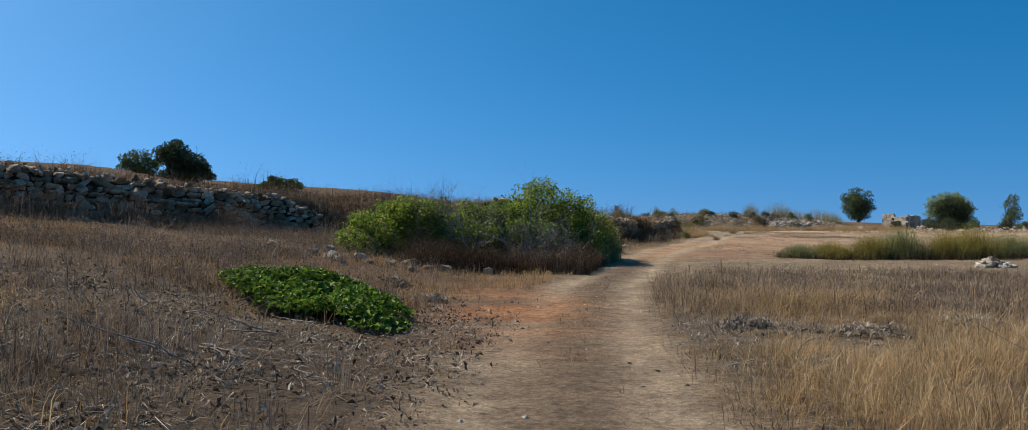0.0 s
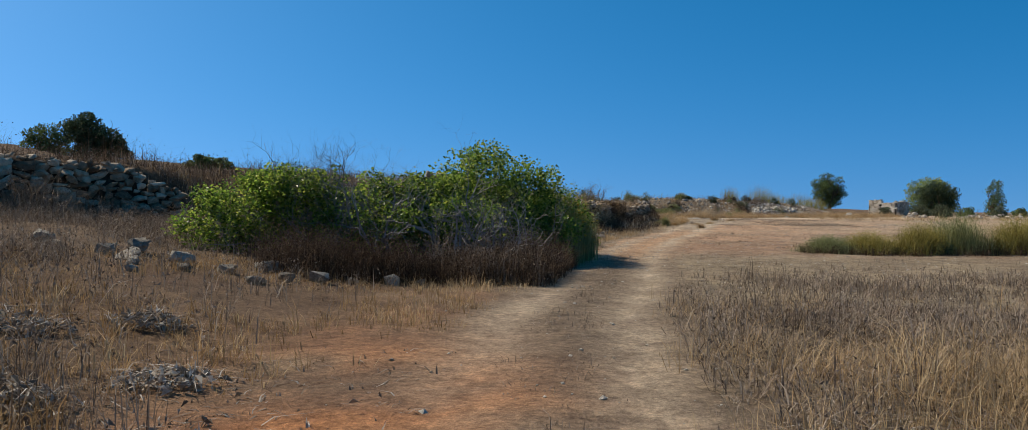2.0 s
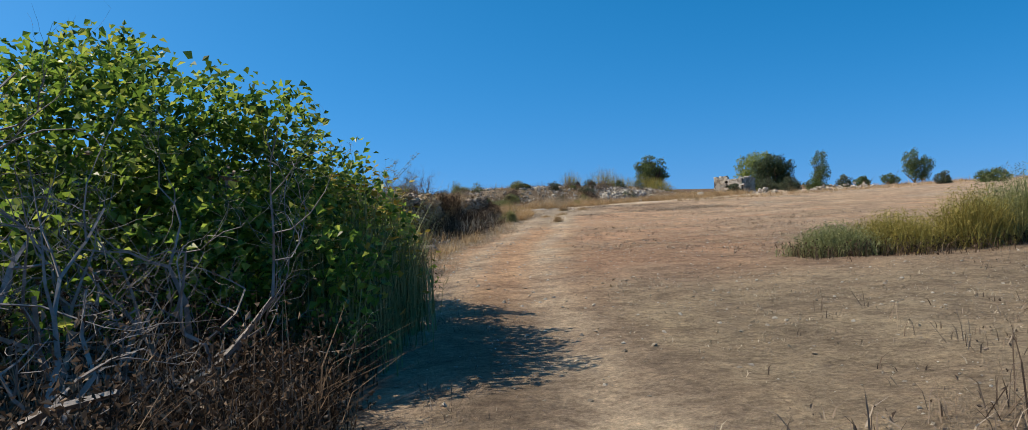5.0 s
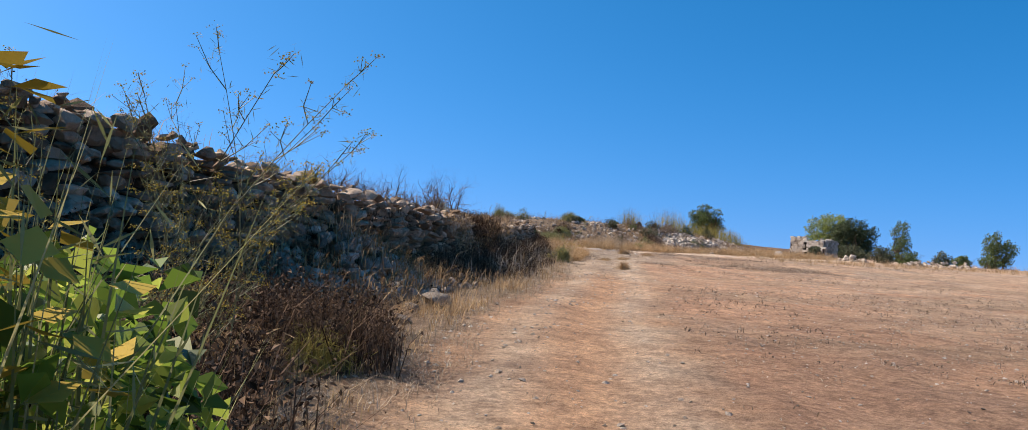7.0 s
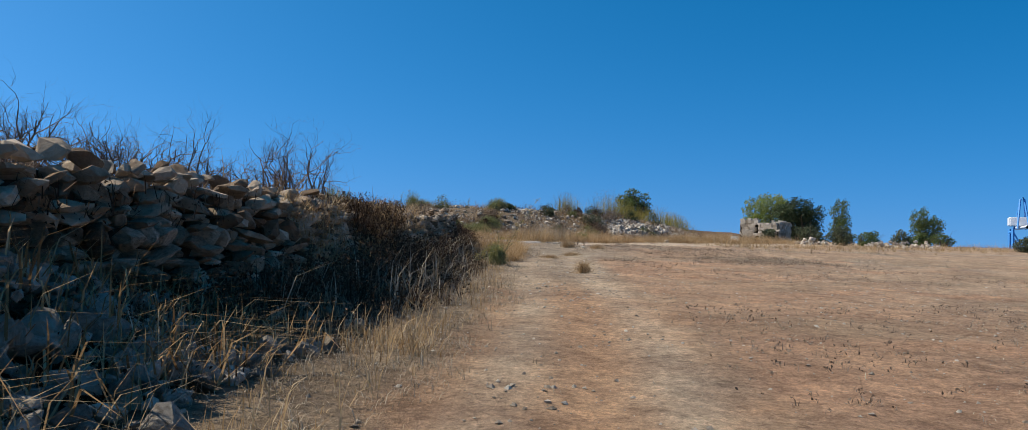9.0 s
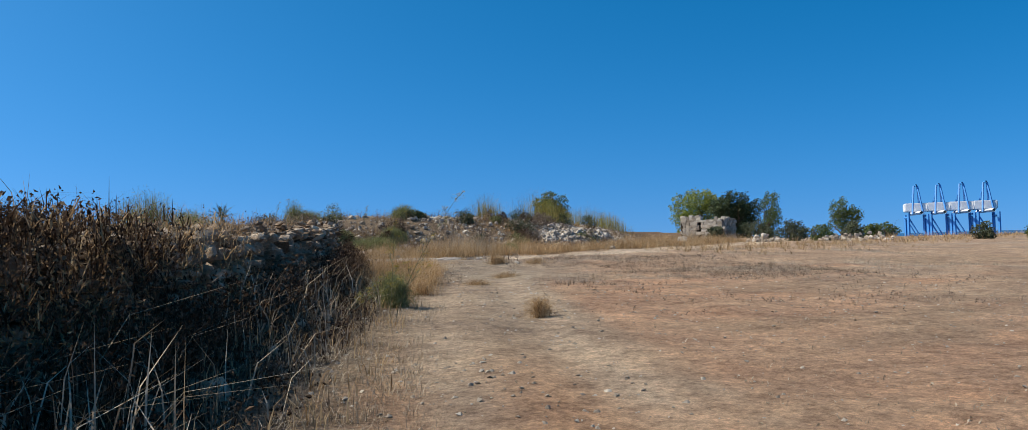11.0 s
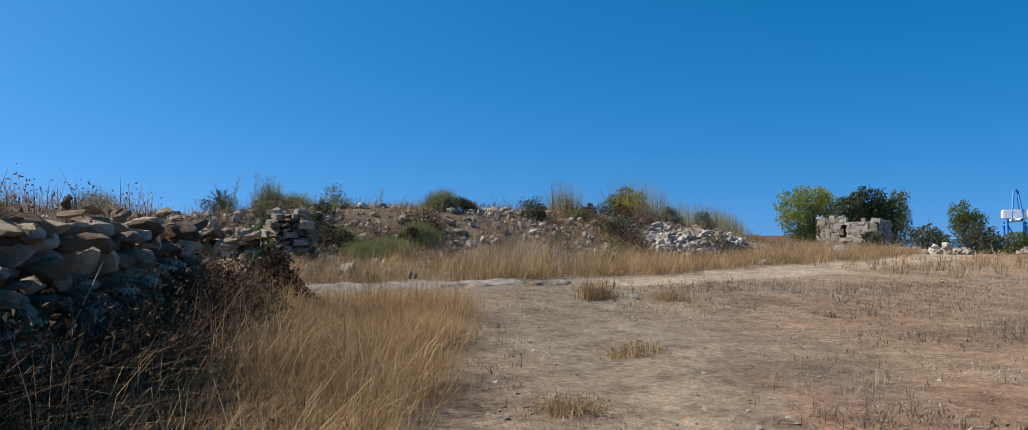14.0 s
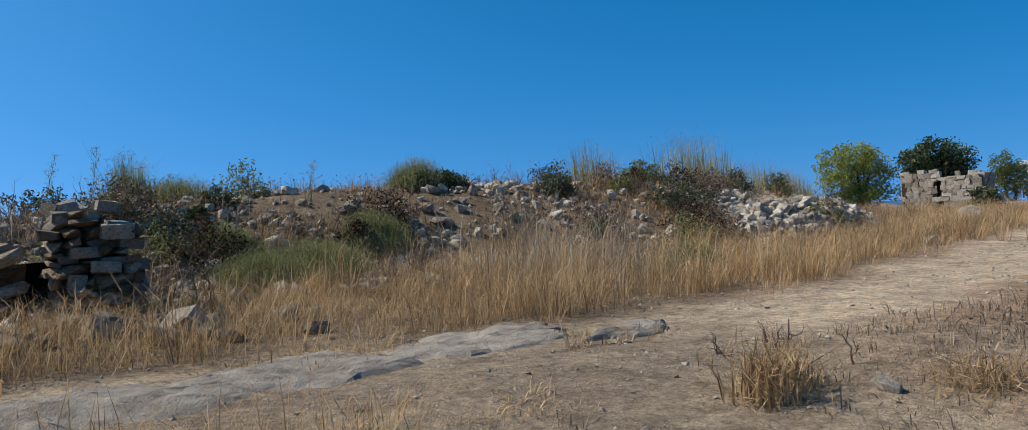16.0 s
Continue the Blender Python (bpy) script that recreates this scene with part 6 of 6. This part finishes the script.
weed_patch("field_weeds", "low matted dead weeds over the open field", (2, 20, 12.5, 48), 24000, lambda x, y: step(0.8, 1.6, U(x, y)) * step(-0.15, 0.45, vnoise(x + 11, y + 5, 0.55)) * step(12, 3, U(x, y)) * step(-0.6, -1.2, y - np.interp(x, CROSS_X, CROSS_Y)), const(0.035), STRAW, 825, 4, 0.02)
weed_patch("dead_weeds", "tall seeding weeds at the wall's far end", (6.5, 9.6, 37.5, 45.5), 26000, lambda x, y: step(-0.6, -0.3, terrace_at(x, y)[0] - 0.2 * step(41, 43, y)) * step(0.2, 0.0, terrace_at(x, y)[0]) * step(37.8, 39.5, y) * step(45.4, 44.6, y), lambda x, y: 0.4 + 0.12 * vnoise(x, y, 0.9), BROWN, 826, 8, 0.026)


weed_patch("dead_weeds", "dense dark dead weeds banked against the wall", (0, 9, 23.5, 44), 60000, lambda x, y: SCREE(x, y) * step(0.1, -0.05, terrace_at(x, y)[0]) * step(-0.62, -0.4, terrace_at(x, y)[0]), lambda x, y: 0.33 + 0.16 * vnoise(x, y, 0.8), BROWN, 873, 12, 0.032, 3, 0.5)


def wall_growth(label, count, y0, y1, tall, material, seed, patch):
    """Dry growth hanging on and in front of the wall's face."""
    rng = np.random.default_rng(seed)
    y = rng.uniform(y0, y1, count)
    x = np.interp(y, TERRACE[4:11, 1], TERRACE[4:11, 0])
    lev = rng.random(count) ** 0.8
    keep = vnoise(y, lev * 1.5 + seed, 0.9) > patch
    x, y, lev = x[keep], y[keep], lev[keep]
    out = 0.2 - 0.16 * lev + np.abs(rng.normal(0, 0.06, len(x)))
    px, py = x + out * 0.93, y - out * 0.36
    p = np.stack([px, py, height(x + 0.25, y - 0.1) + lev * 0.75], 1)
    v, f, r = blades(p, tall * rng.uniform(0.4, 1.2, len(p)), 0.006 * rng.uniform(0.6, 1.5, len(p)), 1.1, 0.9, rng)
    lf = leaves(p + rng.normal(0, 0.05, p.shape), 0.03 * rng.uniform(0.5, 1.4, len(p)), 0.0, 0.5, rng)
    v, f, r = joined((v, f, r), lf)
    stuff("wall_growth", label, "weeds", mesh_np("wall_growth", v, f, material, r))


wall_growth("brown dry creepers hanging on the stone wall", 2600, 33.2, 35.8, 0.14, BROWN, 831, -0.1)
wall_growth("brown dry creepers hanging on the stone wall", 2200, 24.3, 33.2, 0.14, BROWN, 834, 0.35)
wall_growth("bleached grass growing out of the stone wall", 4000, 24.3, 37, 0.14, GOLD, 832, 0.2)
grass_patch("long_straw", "single tall bleached stalks before the wall", (0.5, 8.6, 23, 45), 22000, lambda x, y: SCREE(x, y) * step(-0.15, -0.3, terrace_at(x, y)[0]) * step(-1.15, -0.8, terrace_at(x, y)[0]) * step(0.0, 0.4, vnoise(x + 18, y, 0.8)), lambda x, y: 0.42 + 0.2 * vnoise(x, y, 1.3), STRAW, 840, 0.008, 0.7, 0)
pebbles("pale stones tumbled at the wall's foot", (1.6, 4.2, 24, 30), 2600, lambda x, y: step(-0.2, -0.35, terrace_at(x, y)[0]) * step(-1.15, -0.7, terrace_at(x, y)[0]) * step(-0.1, 0.3, vnoise(x, y, 1.1)), 905, 0.03, 0.12)
grass_patch("dry_grass", "low beige dry grass between wall and track", (1, 8.5, 22.5, 39), 20000, lambda x, y: SCREE(x, y) * step(-0.35, -0.6, U(x, y) + 0.2 * vnoise(x, y, 1.2)) * step(-0.3, -0.6, terrace_at(x, y)[0]) * (0.4 + 0.6 * step(-0.3, 0.2, vnoise(x + 2, y, 0.9))), const(0.075), STRAW, 874, 0.0035, 1.1, 9)
# by the junction
grass_patch("dead_mat", "grey-brown dead weeds matted over the junction", (9.2, 17, 40.5, 46.6), 11000, lambda x, y: step(0.25, 0.75, np.abs(U(x, y) - 0.3)) * step(-0.25, 0.3, vnoise(x + 4, y, 0.8)) * step(-0.35, -0.75, y - np.interp(x, CROSS_X, CROSS_Y)) * step(-0.5, -0.2, U(x, y)), lambda x, y: 0.07 + 0.05 * vnoise(x, y, 1.2), GREYBROWN, 841, 0.004, 1.1, 5)
grass_patch("dry_grass", "tall golden grass by the junction", (7.0, 10.6, 40, 47), 3000, lambda x, y: step(-0.55, -0.95, U(x, y)) * step(45.7, 44.6, y - 0.25 * (x - 9)) * step(0.1, -0.3, terrace_at(x, y)[0]), lambda x, y: 0.22 + 0.12 * vnoise(x, y, 1.6), RUSSET, 812, 0.0032, 0.8, 34)
grass_patch("dry_grass", "pale bent grass among the golden stand", (7.0, 10.6, 40, 47), 2600, lambda x, y: step(-0.55, -0.95, U(x, y)) * step(45.7, 44.6, y - 0.25 * (x - 9)) * step(0.1, -0.3, terrace_at(x, y)[0]), lambda x, y: 0.22 + 0.12 * vnoise(x, y, 1.6), GOLD, 875, 0.0032, 0.8, 34)
grass_patch("dry_grass", "tall golden grass below the rubble slope", (7.5, 27, 46, 58), 21000, lambda x, y: step(0.35, 0.75, y - np.interp(x, CROSS_X, CROSS_Y) - 0.35 + 0.2 * vnoise(x, y, 1.1)) * step(0.9, -0.2, terrace_at(x, y)[0]) * (0.35 + 0.65 * step(-0.3, 0.3, vnoise(x, y, 0.7))), lambda x, y: 0.27 + 0.16 * vnoise(x + 2, y, 1.1) + 0.18 * np.exp(-((x - 12.6) / 1.2) ** 2), GOLD, 813, 0.0042, 0.8, 26)
weed_patch("dead_weeds", "brown weeds over the rubble slope", (6, 30, 47, 62), 21000, lambda x, y: step(-0.6, 0.4, terrace_at(x, y)[0]) * step(9, 4, terrace_at(x, y)[0]) * (0.3 + 0.7 * step(-0.2, 0.3, vnoise(x + 14, y, 0.5))) * (0.5 + 0.5 * step(12, 17, x)), lambda x, y: 0.22 + 0.1 * vnoise(x, y, 0.6), GREYBROWN, 814, 4, 0.02)
grass_patch("tall_straw", "stand of tall bleached straw below the slope", (11.0, 14.6, 48.2, 50.6), 800, lambda x, y: np.exp(-((x - 12.35) / 0.7) ** 2 - ((y - 49.4) / 0.5) ** 2), lambda x, y: 0.54 + 0.2 * vnoise(x, y, 1.5), STRAW, 835, 0.0045, 0.3, 24)
weed_patch("dead_weeds", "dark brown dead shrubs over the rubble slope", (7.5, 24, 48.5, 58), 13000, lambda x, y: step(-0.2, 0.4, terrace_at(x, y)[0]) * step(7, 3, terrace_at(x, y)[0]) * step(0.1, 0.35, vnoise(x + 51, y, 0.8)), lambda x, y: 0.3 + 0.12 * vnoise(x, y, 1.1), GREYBROWN, 842, 6, 0.03)
weed_patch("dead_weeds", "brown dead weeds standing against the old wall", (-16, -4, 7, 21.5), 90000, lambda x, y: step(-1.0, -0.5, terrace_at(x, y)[0]) * step(0.0, -0.15, terrace_at(x, y)[0]) * (0.3 + 0.7 * step(-0.2, 0.3, vnoise(x, y, 0.9))), lambda x, y: 0.6 + 0.4 * vnoise(x, y, 0.9), GREYBROWN, 843, 6, 0.035)
weed_patch("dead_weeds", "dark tangle of dead weeds under the stalks", (0.2, 2.3, 22.0, 25.2), 3600, lambda x, y: step(-0.45, -0.75, U(x, y)), lambda x, y: 0.42 + 0.25 * vnoise(x, y, 1.4), BROWN, 864, 12, 0.032, 3, 0.5)
weed_patch("dead_weeds", "reddish dead weeds with curled seed heads", (1.5, 2.9, 23.7, 25.8), 1300, None, lambda x, y: 0.42 + 0.15 * vnoise(x, y, 1.4), BROWN, 844, 10, 0.025)
grass_patch("litter_straw", "heap of bleached broken stalks beside the track", (0.8, 7.5, 2.2, 9), 9000, lambda x, y: LITTER(x, y) * step(0.7, 1.0, U(x, y)), const(0.045), BLEACHED, 845, 0.007, 2.0, 5)
grass_patch("dry_grass", "brown dry grass between the stones of the slope", (7.5, 24, 48.8, 58), 9000, lambda x, y: step(-0.1, 0.5, terrace_at(x, y)[0]) * step(7, 3, terrace_at(x, y)[0]) * step(-0.05, 0.3, vnoise(x + 21, y, 0.9)), lambda x, y: 0.22 + 0.1 * vnoise(x, y, 1.3), RUSSET, 848, 0.006, 0.8, 9)
# the far edge of the field
grass_patch("dry_grass", "pale dry grass at the field's far edge", (18, 60, 46, 84), 16000, lambda x, y: np.exp(-((y - 41.5 - 0.42 * x) / 2.0) ** 2), lambda x, y: 0.26 + 0.12 * vnoise(x, y, 0.9), GOLD, 815, 0.01, 0.9, 7)
grass_patch("dry_grass", "dry grass creeping over the bare rock's edges", (8.4, 12, 45.6, 47.6), 2600, lambda x, y: step(0.1, 0.5, vnoise(x + 3, y, 1.6)), const(0.07), GOLD, 833, 0.005, 0.9, 6)
# stubble and straw in the field and on the track
grass_patch("stubble", "short bleached stubble on the open field", (1.5, 24, 12, 48), 36000, lambda x, y: step(0.7, 1.4, U(x, y)) * (0.25 + 0.75 * step(-0.2, 0.4, vnoise(x, y, 0.5))) * step(16, 6, U(x, y)) * step(-0.6, -1.2, y - np.interp(x, CROSS_X, CROSS_Y)), const(0.038), STRAW, 816, 0.005, 1.2, 2)
grass_patch("stubble", "sparse dry tufts between the wheel ruts", (-1.2, 13, 0.5, 47), 12000, lambda x, y: step(0.32, 0.1, np.abs(U(x, y))) * step(-0.1, 0.4, vnoise(x, y, 0.9)) + 0.2 * step(1.0, 0.7, np.abs(U(x, y))) * step(0.55, 0.75, np.abs(U(x, y))), const(0.045), STRAW, 817, 0.004, 0.8, 4)
grass_patch("stubble", "dry grass scrub round the junction", (10.3, 24, 41, 53), 12000, lambda x, y: step(0.5, 1.2, U(x, y)) * step(0.0, 0.4, vnoise(x + 31, y, 0.7)) * step(-0.5, -1.0, y - np.interp(x, CROSS_X, CROSS_Y)), const(0.09), STRAW, 818, 0.005, 0.5, 5)
pebbles("pale pebbles on the track", (-1.5, 14, 1, 48), 70000, lambda x, y: step(1.3, 0.8, np.abs(U(x, y))) * (0.25 + 0.6 * step(0, 0.4, vnoise(x, y, 0.8))) * (0.25 + 0.75 * step(17, 23, y)), 901, 0.012, 0.055)
pebbles("small stones over the field", (2, 18, 14, 48), 26000, lambda x, y: step(1, 1.5, U(x, y)) * step(12, 4, U(x, y)) * 0.6, 902, 0.012, 0.045)
pebbles("stone chips along the wall's foot", (1, 9, 23, 44), 5000, lambda x, y: step(0, -0.2, terrace_at(x, y)[0]) * step(-1.3, -0.5, terrace_at(x, y)[0]), 903, 0.02, 0.08)
pebbles("pale chips round the junction", (8, 19, 41, 52), 12000, lambda x, y: step(2.2, 0.8, np.abs(y - np.interp(x, CROSS_X, CROSS_Y))) * 0.7, 904)


def dead_stick(x, y, ln, ang, seed, lift=0.05):
    rng = np.random.default_rng(seed)
    t = np.linspace(0, 1, 7)
    px, py = x + t * ln * math.cos(ang) + rng.normal(0, 0.02, 7), y + t * ln * math.sin(ang) + rng.normal(0, 0.02, 7)
    pz = height(px, py) + 0.012 + lift * t * rng.uniform(0.3, 2.0)
    o = np.array([x, y, float(height(x, y))])
    v, f = tubes([[(np.array(q3) - o, 0.007 * (1 - 0.7 * s)) for q3, s in zip(np.stack([px, py, pz], 1), t)]], 5)
    ob = new("dead_stick", mesh_np("dead_stick", v, f, TWIG, smooth=True))
    ob.location = o
    tagged(ob, "bleached dead stick lying in the litter", "stick", "dead sticks")


q3r = np.random.default_rng(99)
for k in range(16):
    dead_stick(q3r.uniform(-3.4, -0.8), q3r.uniform(3.4, 7.6), q3r.uniform(0.3, 0.8), q3r.uniform(0, 6.28), 700 + k, q3r.uniform(0.0, 0.2))
for k in range(8):
    dead_stick(q3r.uniform(1.2, 3.6), q3r.uniform(3.6, 7.0), q3r.uniform(0.2, 0.5), q3r.uniform(0, 6.28), 720 + k, q3r.uniform(0.0, 0.2))
for k in range(12):
    dead_bush("dead_weed", "tall dry leafless weed on the littered ground", q3r.uniform(-4.6, -1.9), q3r.uniform(4.6, 8.2), 0.34, 3, DRYTWIG, 740 + k, 0.35, 2, 0.005, 3, "dry upright weeds")
